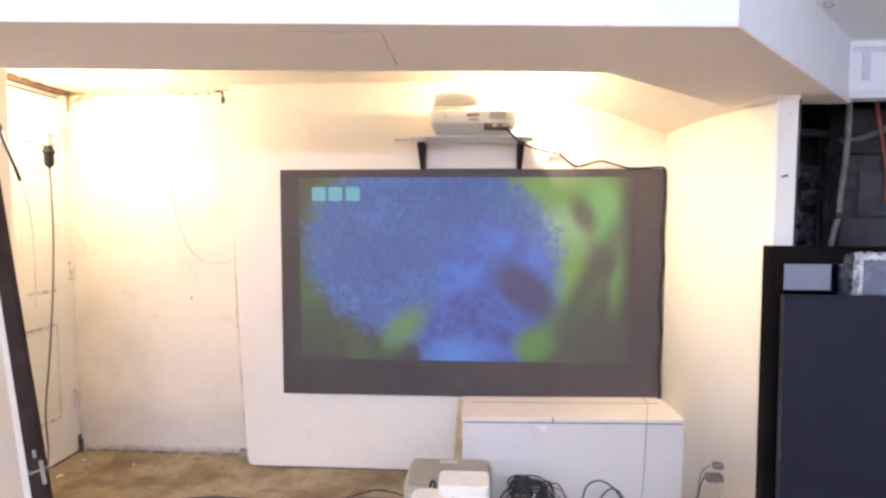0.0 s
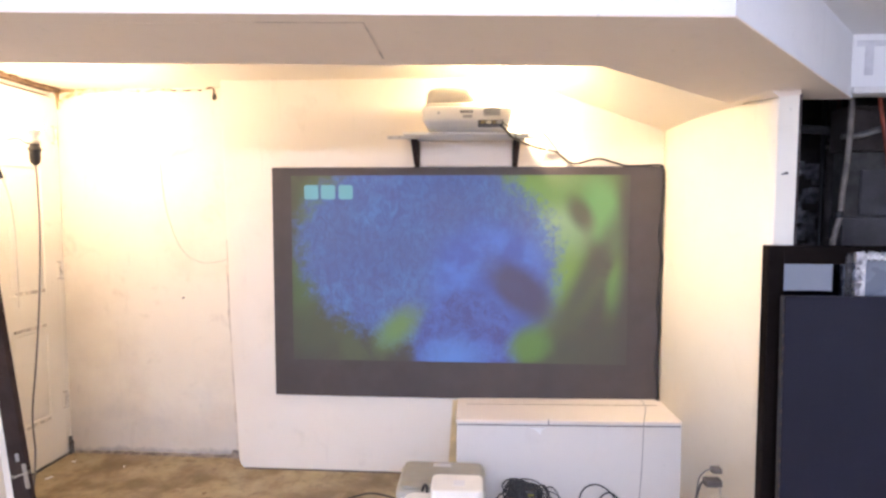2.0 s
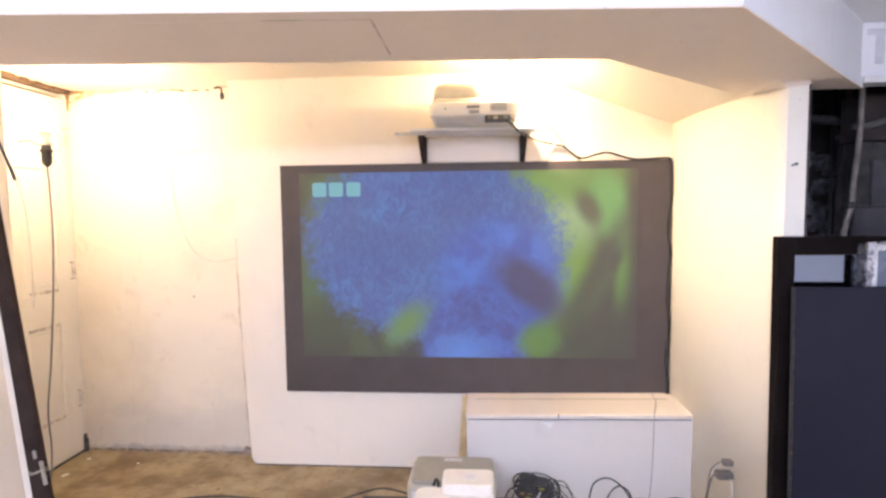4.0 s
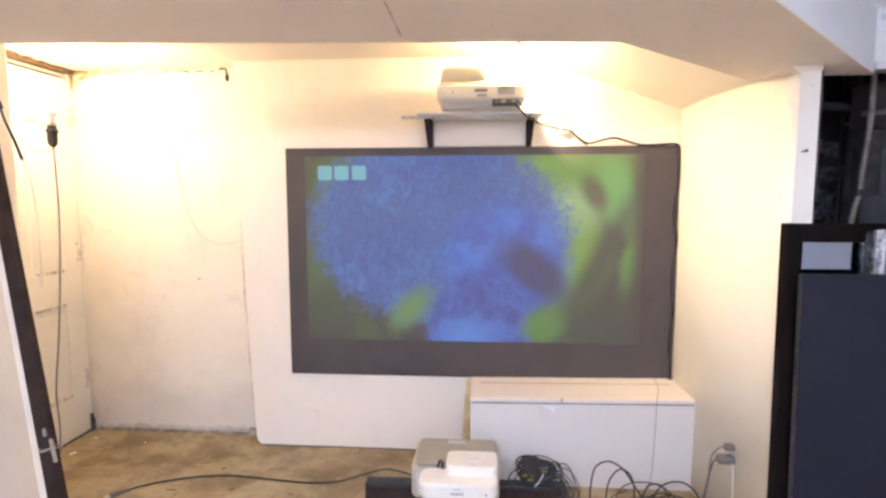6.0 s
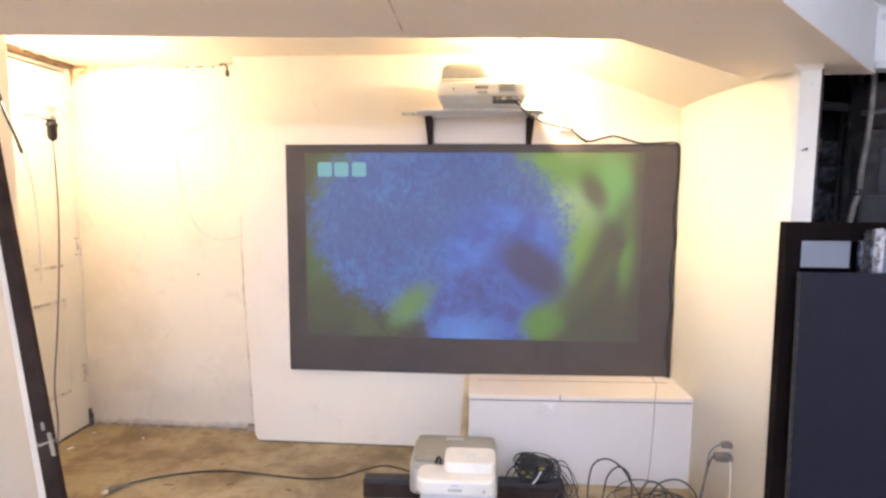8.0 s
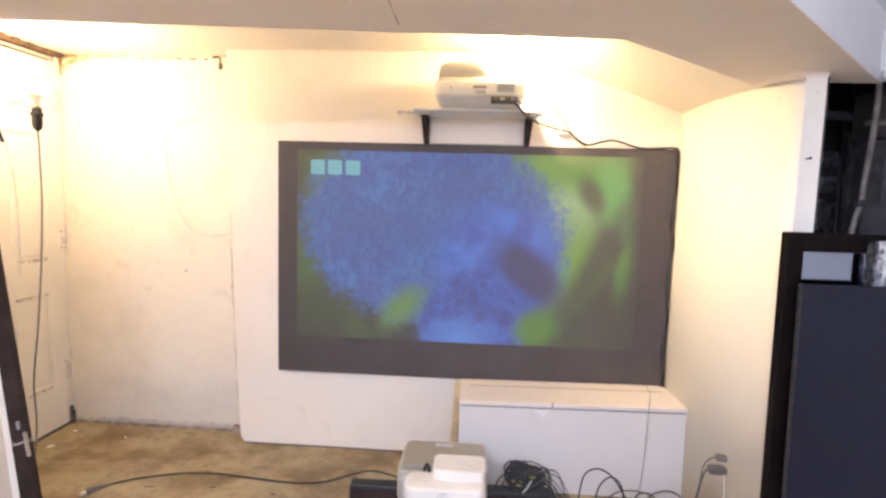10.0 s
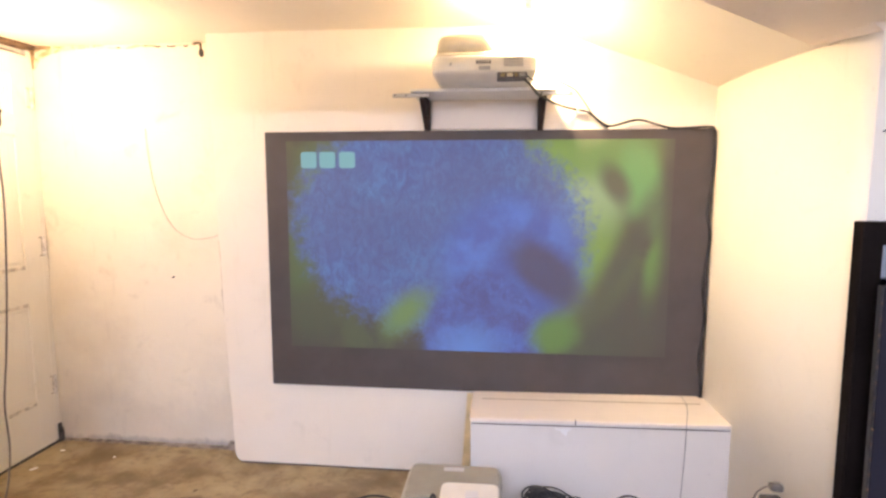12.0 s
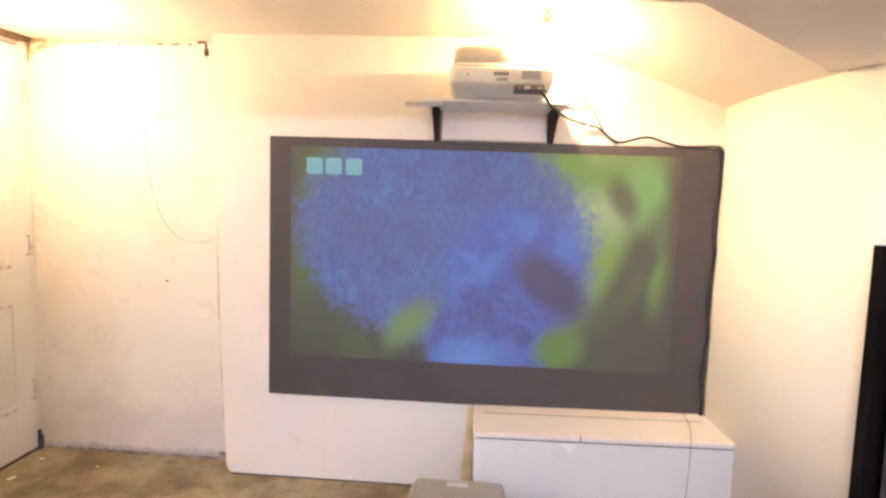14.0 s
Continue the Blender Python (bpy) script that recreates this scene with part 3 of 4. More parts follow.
    c = n.mix(blob(0.60, 0.44, 0.175, 0.17, 0.30, 0.10, -30), c, calm)
    c = n.mix(n.math("MULTIPLY", blob(0.69, 0.39, 0.12, 0.060, 0.45, 0.1, -40), 0.88), c, rgb(0.010, 0.014, 0.06))
    c = n.mix(n.math("MULTIPLY", blob(0.320, 0.18, 0.075, 0.040, 0.80, 0.6, 42), 0.95), c, rgb(0.065, 0.175, 0.025))
    neck = n.mix(n.ramp(n.noise(11, 4, 0.7, dist=0.4), 0.35, 0.70), rgb(0.006, 0.030, 0.19), rgb(0.018, 0.085, 0.40))
    neck = n.mix(n.ramp(fine, 0.55, 0.75, 0, 0.4), neck, rgb(0.05, 0.18, 0.60))
    c = n.mix(blob(0.53, 0.02, 0.155, 0.21, 0.10, 0.12), c, neck)
    c = n.mix(n.math("MULTIPLY", blob(0.49, 0.02, 0.08, 0.05, 0.9, 0.3), 0.85), c, rgb(0.04, 0.17, 0.55))
    c = n.mix(n.math("MULTIPLY", blob(0.715, 0.09, 0.060, 0.050, 0.55, 0.30, 20), 0.92), c, rgb(0.045, 0.16, 0.010))
    n.put(n.bsdf.inputs["Emission Color"], c)
    n.put(n.bsdf.inputs["Emission Strength"], 0.90)
    return n.done(rgb(0.061, 0.050, 0.048), 0.62)


M_PICTURE = picture_material()
M_LOGO = glow("projected_cyan_mark", (0.10, 0.42, 0.50), 0.7)
M_LOGO.node_tree.nodes["Principled BSDF"].inputs["Base Color"].default_value = (0.07, 0.056, 0.053, 1)
bm = bmesh.new()
box(bm, PX0, PX1, 2.596, 2.5995, PZ0, PZ1)
picture = part("picture", bm, M_PICTURE, screen, "projected picture of a blue form on blurred green")
for x0 in (PX0 + 0.075, PX0 + 0.168, PX0 + 0.266):
    bm = bmesh.new()
    slab(bm, rounded(x0, x0 + 0.078, PZ1 - 0.130, PZ1 - 0.052, 0.012, 3), 2.593, 2.5958)
    part("mark", bm, M_LOGO, picture, "plain cyan mark")

# ---------------------------------------------------------------- shelf and projector
shelf = thing("wall_shelf", (0.29, 2.5, 1.86), "white wall shelf on two black steel brackets", "shelf")
part("board", make(box, -0.02, 0.60, 2.37, 2.612, 1.862, 1.876, 0.003), M_SHELF, shelf)
part("cleat", make(box, 0.045, 0.535, 2.602, 2.618, 1.728, 1.858, 0.003), M_BOXING, shelf)
for x0, x1 in ((-0.102, 0.06), (0.545, 0.675)):
    strip = part("metal_strip", make(box, x0, x1, 2.392, 2.412, 1.846, 1.861, 0.002), M_LIGHTGREY, shelf, "drilled pale metal strip")
    for xs in ((x0 + 0.012, x0 + 0.06) if x0 < 0 else (x1 - 0.05, x1 - 0.012)):
        # Dark discs stand for the shaded drill holes in the strip.
        bm = bmesh.new()
        tube(bm, [(xs, 2.3905, 1.8535), (xs, 2.394, 1.8535)], 0.0035, 8, smooth=False)
        part("screw", bm, M_DARKMARK, strip)
for x in (0.024, 0.555):
    bm = bmesh.new()
    box(bm, x - 0.014, x + 0.014, 2.607, 2.619, 1.722, 1.860, 0.003)
    box(bm, x - 0.014, x + 0.014, 2.405, 2.619, 1.848, 1.8615, 0.003)
    a = [bm.verts.new((x + dx, y, z)) for dx in (-0.011, 0.011) for y, z in ((2.612, 1.725), (2.585, 1.725), (2.420, 1.838), (2.420, 1.852), (2.612, 1.852))]
    bm.faces.new(a[:5])
    bm.faces.new(a[5:][::-1])
    for i in range(5):
        bm.faces.new((a[i], a[5 + i], a[5 + (i + 1) % 5], a[(i + 1) % 5]))
    bmesh.ops.recalc_face_normals(bm, faces=bm.faces[:])
    part("bracket", bm, M_BLACK, shelf, "black steel bracket")


def ringed(bm, levels):
    """Skins a stack of closed outlines [(z, outline), ...] into one rounded shell."""
    rings = [[bm.verts.new((x, y, z)) for x, y in out] for z, out in levels]
    n = len(rings[0])
    for a, b in zip(rings, rings[1:]):
        for i in range(n):
            bm.faces.new((a[i], a[(i + 1) % n], b[(i + 1) % n], b[i])).smooth = True
    bm.faces.new(rings[0][::-1])
    bm.faces.new(rings[-1])


desk = thing("shelf_projector", (0.30, 2.35, 1.876), "white desktop projector with a cream top on the shelf", "projector")
bm = bmesh.new()
ringed(bm, [(1.879, rounded(0.122, 0.478, 2.262, 2.535, 0.04, 6)), (1.882, rounded(0.114, 0.486, 2.245, 2.54, 0.045, 6)), (1.893, rounded(0.104, 0.496, 2.20, 2.545, 0.05, 6)),
            (1.903, rounded(0.096, 0.503, 2.176, 2.55, 0.055, 6)), (1.909, rounded(0.094, 0.505, 2.172, 2.55, 0.055, 6)), (1.955, rounded(0.093, 0.506, 2.170, 2.55, 0.055, 6)),
            (1.963, rounded(0.096, 0.503, 2.174, 2.548, 0.055, 6))])
part("case", bm, M_WHITEPL, desk)
bm = bmesh.new()
ringed(bm, [(1.9635, rounded(0.098, 0.501, 2.177, 2.546, 0.055, 6)), (1.976, rounded(0.103, 0.496, 2.186, 2.542, 0.055, 6)), (1.987, rounded(0.114, 0.485, 2.205, 2.53, 0.05, 6)), (1.992, rounded(0.131, 0.468, 2.225, 2.51, 0.05, 6))])
part("top_cover", bm, M_CREAMPL, desk)
bm = bmesh.new()
ringed(bm, [(1.982, rounded(0.106, 0.372, 2.195, 2.46, 0.075, 8)), (2.036, rounded(0.111, 0.367, 2.202, 2.455, 0.075, 8)), (2.052, rounded(0.119, 0.359, 2.212, 2.445, 0.07, 8)), (2.058, rounded(0.135, 0.343, 2.23, 2.43, 0.06, 8))])
part("lens_hump", bm, M_CREAMPL, desk)
for i in range(6):
    part("grille_slat", make(box, 0.378, 0.452, 2.1665, 2.173, 1.918 + i * 0.0055, 1.9208 + i * 0.0055), M_GREYPL, desk)
for i in range(5):
    part("lettering_bar", make(box, 0.272 + i * 0.0118, 0.2805 + i * 0.0118, 2.1675, 2.173, 1.930, 1.942), M_DARKMARK, desk)
part("label_plate", make(box, 0.282, 0.326, 2.1675, 2.175, 1.908, 1.921), M_GREYPL, desk)
part("warning_mark", make(slab, [(0.166, 1.926), (0.178, 1.926), (0.172, 1.940)], 2.1675, 2.175), M_GREYPL, desk)
# No cut-out here: a dark block paints the shade of the port recess.
recess = part("port_recess", make(box, 0.352, 0.468, 2.180, 2.26, 1.8775, 1.8995, 0.003), M_DARKMARK, desk, "dark block painting the recess shade, with brass connectors")
for x0, x1, m in ((0.366, 0.384, M_OLDBRASS), (0.390, 0.414, M_CREAMPL), (0.420, 0.432, M_OLDBRASS), (0.438, 0.462, M_GREYPL)):
    part("connector", make(box, x0, x1, 2.1755, 2.182, 1.8815, 1.8955, 0.002), m, recess)
for x in (0.19, 0.42):
    part("foot", make(lathe, x, 2.50, [(0.012, 1.8761), (0.013, 1.878), (0.012, 1.882)], 12), M_BLACKPL, desk)

# ---------------------------------------------------------------- cables on the wall
cable = thing("video_cable", (0.9, 2.59, 1.75), "black video cable looping from projector to screen edge", "cable")
pts = [(0.445, 2.21, 1.888), (0.478, 2.22, 1.862), (0.525, 2.32, 1.835), (0.62, 2.50, 1.822), (0.70, 2.58, 1.812), (0.77, 2.596, 1.798), (0.83, 2.596, 1.752), (0.875, 2.594, 1.735), (0.94, 2.594, 1.752),
       (1.0, 2.592, 1.762), (1.07, 2.592, 1.742), (1.14, 2.592, 1.724), (1.22, 2.590, 1.724), (1.30, 2.590, 1.728), (1.328, 2.590, 1.716), (1.334, 2.590, 1.66),
       (1.334, 2.592, 1.52), (1.322, 2.592, 1.40), (1.318, 2.592, 1.34), (1.335, 2.592, 1.24), (1.326, 2.592, 1.10), (1.318, 2.592, 0.98), (1.333, 2.592, 0.86),
       (1.324, 2.592, 0.74), (1.316, 2.592, 0.64), (1.33, 2.592, 0.55), (1.332, 2.592, 0.47)]
part("lead", make(tube, pts, 0.0055, 8, 5), M_CABLE, cable)
part("plug", make(box, 1.320, 1.342, 2.580, 2.598, 0.428, 0.468, 0.004), M_CABLE, cable)
part("cable_clip", make(box, 0.716, 0.724, 2.580, 2.62, 1.79, 1.835, 0.002), M_SHELF, cable)
part("cable_clip", make(box, 0.716, 0.76, 2.580, 2.60, 1.79, 1.797, 0.002), M_SHELF, cable)
cable = thing("power_lead", (0.7, 2.59, 1.82), "thin dark lead hanging behind the shelf", "cable")
part("lead", make(tube, [(0.470, 2.20, 1.888), (0.487, 2.245, 1.883), (0.516, 2.28, 1.882), (0.564, 2.32, 1.893), (0.612, 2.35, 1.890), (0.646, 2.378, 1.880), (0.685, 2.385, 1.858), (0.745, 2.48, 1.811), (0.801, 2.56, 1.762), (0.862, 2.597, 1.725)], 0.0027, 6), M_CABLE, cable)
cable = thing("hanging_cable", (1.15, 2.4, 0.4), "thin dark cord hanging from the screen over the ledge", "cord")
part("lead", make(tube, [(1.240, 2.594, 0.455), (1.238, 2.58, 0.475), (1.225, 2.45, 0.468), (1.160, 2.262, 0.462), (1.157, 2.258, 0.33), (1.154, 2.264, 0.19), (1.146, 2.260, 0.09), (1.130, 2.25, 0.02)], 0.0015, 6), M_GREYCORD, cable)
cable = thing("loose_wall_wire", (-1.3, 2.75, 1.3), "pale thin wire hanging in a curve on the wall", "wire")
part("lead", make(tube, [(-1.51, 2.758, 1.76), (-1.50, 2.758, 1.62), (-1.475, 2.758, 1.46), (-1.42, 2.758, 1.30), (-1.35, 2.758, 1.21), (-1.26, 2.758, 1.175), (-1.17, 2.75, 1.185), (-1.10, 2.70, 1.20)], 0.0022, 6), M_PALEWIRE, cable)
tagged(solid("wall_nail", make(tube, [(-1.393, 2.745, 0.966), (-1.393, 2.77, 0.966)], 0.0035, 8, smooth=False), M_GRIME), "small dark nail head in the plaster", "nail")

# ---------------------------------------------------------------- lamps
BX, BY = 0.471, 2.235
lamp = thing("ceiling_bulb", (BX, BY, 2.2), "lit frosted bulb in a white ceiling socket", "lamp")
part("socket", make(lathe, BX, BY, [(0.035, 2.199), (0.035, 2.193), (0.018, 2.190), (0.018, 2.180), (0.020, 2.177), (0.020, 2.162), (0.013, 2.159)], 16), M_WHITEPL, lamp)
part("bulb_base", make(lathe, BX, BY, [(0.013, 2.1585), (0.014, 2.148), (0.016, 2.143), (0.020, 2.138), (0.022, 2.1345)], 20), M_BULBBASE, lamp, "white plastic bulb base")
part("bulb_shoulder", make(lathe, BX, BY, [(0.0215, 2.134), (0.026, 2.122), (0.030, 2.108), (0.0310, 2.0925)], 20), M_BULB_SHOULDER, lamp, "dimmer frosted bulb shoulder")
part("bulb", make(lathe, BX, BY, [(0.0305, 2.092), (0.0300, 2.084), (0.026, 2.076), (0.018, 2.071), (0.008, 2.069)], 18), M_BULB_C, lamp, "glowing bulb dome")

LX, LY, LZ = -1.712, 2.09, 1.752
lamp = thing("hanging_bulb", (LX, LY, LZ), "lit bulb in a black socket wired upright by the door", "lamp")
part("socket", make(lathe, LX, LY, [(0.006, LZ - 0.062), (0.018, LZ - 0.050), (0.022, LZ - 0.035), (0.022, LZ + 0.005), (0.027, LZ + 0.008), (0.027, LZ + 0.020), (0.020, LZ + 0.024), (0.020, LZ + 0.038)], 16), M_BLACKPL, lamp)
part("collar", make(lathe, LX, LY, [(0.021, LZ + 0.0385), (0.024, LZ + 0.048), (0.020, LZ + 0.055)], 16), M_METAL, lamp)
part("bulb_base", make(lathe, LX, LY, [(0.0135, LZ + 0.0555), (0.014, LZ + 0.072), (0.019, LZ + 0.082), (0.027, LZ + 0.096), (0.0300, LZ + 0.1095)], 20), M_BULBBASE, lamp, "white plastic bulb base")
part("bulb", make(lathe, LX, LY, [(0.0298, LZ + 0.110), (0.031, LZ + 0.116), (0.031, LZ + 0.124), (0.029, LZ + 0.138), (0.023, LZ + 0.149), (0.012, LZ + 0.156)], 18), M_BULB_L, lamp, "glowing bulb dome")
part("tie_wire", make(tube, [(LX + 0.01, LY, LZ + 0.045), (LX - 0.05, LY + 0.01, LZ + 0.045), (LX - 0.12, LY + 0.05, LZ + 0.07), (LX - 0.30, LY + 0.2, LZ + 0.09), (-2.12, LY + 0.3, LZ + 0.10)], 0.003, 6), M_GRIME, lamp)
part("cord", make(tube, [(LX, LY, LZ - 0.06), (LX + 0.004, LY, LZ - 0.16), (LX - 0.012, LY + 0.02, LZ - 0.4), (LX - 0.022, LY + 0.01, LZ - 0.7), (LX - 0.052, LY + 0.01, LZ - 1.0), (LX - 0.075, LY, LZ - 1.25),
     (LX - 0.07, LY, LZ - 1.45), (LX - 0.05, LY - 0.05, LZ - 1.62), (LX - 0.02, LY - 0.15, LZ - 1.744)], 0.0040, 8), M_GREYCORD, lamp)

tube_lamp = thing("room_strip_light", (0.1, -1.0, ROOM), "cool white strip light hung from the room ceiling", "lamp")
for x in (-0.7, 0.9):
    part("hanger", make(tube, [(x, -1.0, ROOM), (x, -1.0, ROOM - 0.105)], 0.006, 8, smooth=False), M_METAL, tube_lamp)
part("fitting", make(box, -1.1, 1.3, -1.025, -0.975, ROOM - 0.125, ROOM - 0.105, 0.004), M_WHITEPL, tube_lamp)
part("diffuser", make(box, -1.1, 1.3, -1.06, -0.94, ROOM - 0.16, ROOM - 0.126, 0.010), M_TUBE, tube_lamp)

# ---------------------------------------------------------------- leaning plank and strap
plank = thing("leaning_plank", (-1.45, 1.62, 0), "black painted plank leaning against the return wall", "plank")
bm = bmesh.new()
vs = []
for x, y, z in ((-1.386, 1.575, 0.0), (-1.662, 1.630, 2.02)):
    w = 0.074 if z < 1 else 0.050
    for dx, dy in ((0, 0), (w, 0), (w, 0.026), (0, 0.026)):
        vs.append(bm.verts.new((x + dx, y + dy, z)))
for q in ((3, 2, 1, 0), (4, 5, 6, 7), (0, 1, 5, 4), (1, 2, 6, 5), (2, 3, 7, 6), (3, 0, 4, 7)):
    bm.faces.new([vs[i] for i in q])
bmesh.ops.bevel(bm, geom=bm.edges[:], offset=0.002, segments=1, affect="EDGES")
part("board", bm, M_BLACK, plank)
part("latch_plate", make(slab, [(-1.377, 0.412), (-1.366, 0.412), (-1.380, 0.505), (-1.391, 0.505)], 1.578, 1.5865), M_METAL, plank, "bright steel latch plate")
part("latch_plate", make(slab, [(-1.414, 0.515), (-1.406, 0.515), (-1.410, 0.545), (-1.418, 0.545)], 1.580, 1.5885), M_GREYPL, plank, "small steel keeper")
part("string", make(tube, [(-1.447, 1.59, 0.448), (-1.422, 1.576, 0.452), (-1.390, 1.574, 0.466), (-1.362, 1.576, 0.482), (-1.349, 1.60, 0.484)], 0.0014, 6), M_PALEWIRE, plank)
part("string", make(tube, [(-1.447, 1.59, 0.462), (-1.422, 1.576, 0.458), (-1.390, 1.574, 0.470), (-1.362, 1.576, 0.474), (-1.349, 1.60, 0.466)], 0.0014, 6), M_PALEWIRE, plank)
board = thing("leaning_board", (-1.45, 1.64, 0), "narrow white board leaning behind the black plank", "board")
bm = bmesh.new()
vs = []
for x, y, z in ((-1.448, 1.606, 0.0), (-1.706, 1.660, 2.0)):
    for dx, dy in ((0, 0), (0.095, 0), (0.095, 0.018), (0, 0.018)):
        vs.append(bm.verts.new((x + dx, y + dy, z)))
for q in ((3, 2, 1, 0), (4, 5, 6, 7), (0, 1, 5, 4), (1, 2, 6, 5), (2, 3, 7, 6), (3, 0, 4, 7)):
    bm.faces.new([vs[i] for i in q])
bmesh.ops.bevel(bm, geom=bm.edges[:], offset=0.002, segments=1, affect="EDGES")
part("panel", bm, M_WALL, board)
strap = thing("spring_clamp", (-1.62, 1.6, 1.78), "black clamp and strap on the plank top", "clamp")
part("jaw", make(tube, [(-1.550, 1.60, 1.80), (-1.535, 1.585, 1.83), (-1.505, 1.59, 1.825), (-1.495, 1.60, 1.79)], 0.005, 8), M_CABLE, strap)
part("strap", make(tube, [(-1.505, 1.60, 1.80), (-1.495, 1.61, 1.74), (-1.470, 1.62, 1.66), (-1.453, 1.625, 1.60)], lambda t: 0.0035 + 0.003 * t, 8), M_CABLE, strap)
part("cord", make(tube, [(-1.452, 1.626, 1.60), (-1.430, 1.63, 1.52), (-1.420, 1.635, 1.40), (-1.422, 1.64, 1.25), (-1.425, 1.64, 1.10)], 0.0025, 6), M_PALEWIRE, strap)

# ---------------------------------------------------------------- flat panels leaning at the closet
def foot_out(ob, shift, height):
    """Moves the foot of an upright part sideways, so that it leans."""
    for v in ob.data.vertices:
        v.co.x += shift * (1 - v.co.z / height)


tv = thing("black_framed_display", (1.8, 1.61, 0), "large display with a glossy black bezel standing upright", "display")
bm = bmesh.new()
X0, X1, Z0, Z1 = 1.351, 2.20, 0.0, 1.362
box(bm, X0, X0 + 0.056, 1.585, 1.628, Z0, Z1, 0.004)
box(bm, X1 - 0.068, X1, 1.585, 1.628, Z0, Z1, 0.004)
box(bm, X0 + 0.054, X1 - 0.066, 1.5852, 1.6278, Z1 - 0.064, Z1 - 0.0005, 0.004)
box(bm, X0 + 0.054, X1 - 0.066, 1.5852, 1.6278, Z0 + 0.0005, 0.07, 0.004)
part("bezel", bm, M_BLACKGLOSS, tv)
part("glass", make(box, X0 + 0.048, X1 - 0.06, 1.594, 1.61, 0.06, Z1 - 0.055), M_GLASS, tv, "dark mirror-like display glass")
part("rear_cover", make(box, X0 + 0.02, X1 - 0.02, 1.629, 1.652, 0.02, Z1 - 0.02, 0.006), M_BLACKPL, tv)

for ob in tv.children:
    foot_out(ob, 0.010, Z1)

frame_thing = thing("wrapped_silver_frame", (1.9, 1.57, 0), "silver picture frame wrapped in crinkled clear plastic", "frame")
bm = bmesh.new()
box(bm, 1.590, 1.620, 1.556, 1.580, 0.0, 1.340, 0.004)
box(bm, 2.28, 2.312, 1.556, 1.580, 0.0, 1.340, 0.004)
box(bm, 1.6195, 2.2805, 1.5565, 1.5795, 1.314, 1.3395, 0.004)
part("frame_bar", bm, M_SILVER, frame_thing)
part("panel", make(box, 1.616, 2.284, 1.566, 1.574, 0.0, 1.318), plain("pale_blue_grey_panel", (0.15, 0.17, 0.215), 0.3, vary=0.08, scale=3), frame_thing, "pale blue-grey panel")
bm = bmesh.new()
random.seed(11)
for i in range(60):
    z = 0.5 + i * 0.014
    x0 = 1.580 + random.uniform(-0.004, 0.006)
    w, h = random.uniform(0.010, 0.026), random.uniform(0.008, 0.022)
    y0 = 1.549 + random.uniform(-0.004, 0.003)
    vs = [bm.verts.new(q) for q in ((x0, y0, z), (x0 + w, y0 + random.uniform(-0.005, 0.005), z + random.uniform(-0.006, 0.006)), (x0 + w * random.uniform(0.5, 1), y0 + random.uniform(-0.004, 0.006), z + h), (x0, y0 + 0.004, z + h))]
    back = [bm.verts.new((v.co.x, 1.5555, v.co.z)) for v in vs]
    bm.faces.new(vs)
    bm.faces.new(back[::-1])
    for a in range(4):
        bm.faces.new((vs[a], back[a], back[(a + 1) % 4], vs[(a + 1) % 4]))
for i in range(34):
    x = 1.60 + i * 0.020
    box(bm, x, x + random.uniform(0.008, 0.020), 1.5495 + random.uniform(-0.003, 0.003), 1.5555, 1.334 + random.uniform(-0.006, 0.003), 1.343 + random.uniform(-0.003, 0.004), 0.002, 1)
bmesh.ops.recalc_face_normals(bm, faces=bm.faces[:])
part("plastic_wrap", bm, M_WRAP, frame_thing, "crinkled clear plastic wrap")
bm = make(box, 1.556, 1.5785, 1.560, 1.565, 0.6, 1.338, 0.001, 1)
part("loose_film", bm, plain("dark_shiny_film", (0.02, 0.02, 0.024), 0.25, vary=0.4, scale=30), frame_thing, "dark glossy loose film edge")

for ob in frame_thing.children:
    for v in ob.data.vertices:
        v.co.x += 0.037

navy = thing("navy_flat_panel", (1.85, 1.53, 0), "large bare dark navy flat panel leaning upright", "flat panel")
part("panel", make(box, 1.379, 2.45, 1.524, 1.540, 0.0, 1.197, 0.002), M_NAVY, navy)
bm = bmesh.new()
box(bm, 1.3725, 1.3785, 1.526, 1.542, 0.0, 1.195, 0.001, 1)
part("edge_strip", bm, M_BLACKPL, navy)
for i in range(26):
    z = 0.06 + i * 0.0435
    part("edge_tab", make(box, 1.3735, 1.3780, 1.5235, 1.526, z, z + 0.004), M_ROT, navy)

for ob in navy.children:
    foot_out(ob, 0.018, 1.197)

# ---------------------------------------------------------------- closet
duct = thing("closet_pipe", (1.954, 2.3, 0), "thin black waste pipe standing in the closet", "pipe", "closet pipes")
part("pipe", make(tube, [(1.954, 2.3, 0.0), (1.954, 2.3, 2.2)], 0.010, 12, smooth=False), M_BLACKPL, duct)
duct = thing("closet_pipe", (2.008, 2.31, 0), "dusty grey-brown pipe with a steel clamp in the closet", "pipe", "closet pipes")
part("pipe", make(tube, [(2.008, 2.31, 0.0), (2.008, 2.31, 2.2)], 0.027, 16, smooth=False), plain("dusty_pipe", (0.105, 0.088, 0.085), 0.5, vary=0.5, scale=9), duct)
part("clamp", make(lathe, 2.008, 2.31, [(0.028, 1.774), (0.031, 1.777), (0.031, 1.789), (0.028, 1.792)], 16), M_METAL, duct, "bright steel clamp")
part("elbow", make(tube, [(2.0, 2.29, 1.80), (1.975, 2.27, 1.83), (1.93, 2.25, 1.85), (1.86, 2.25, 1.855), (1.78, 2.25, 1.86)], 0.020, 12), M_DUCT, duct)
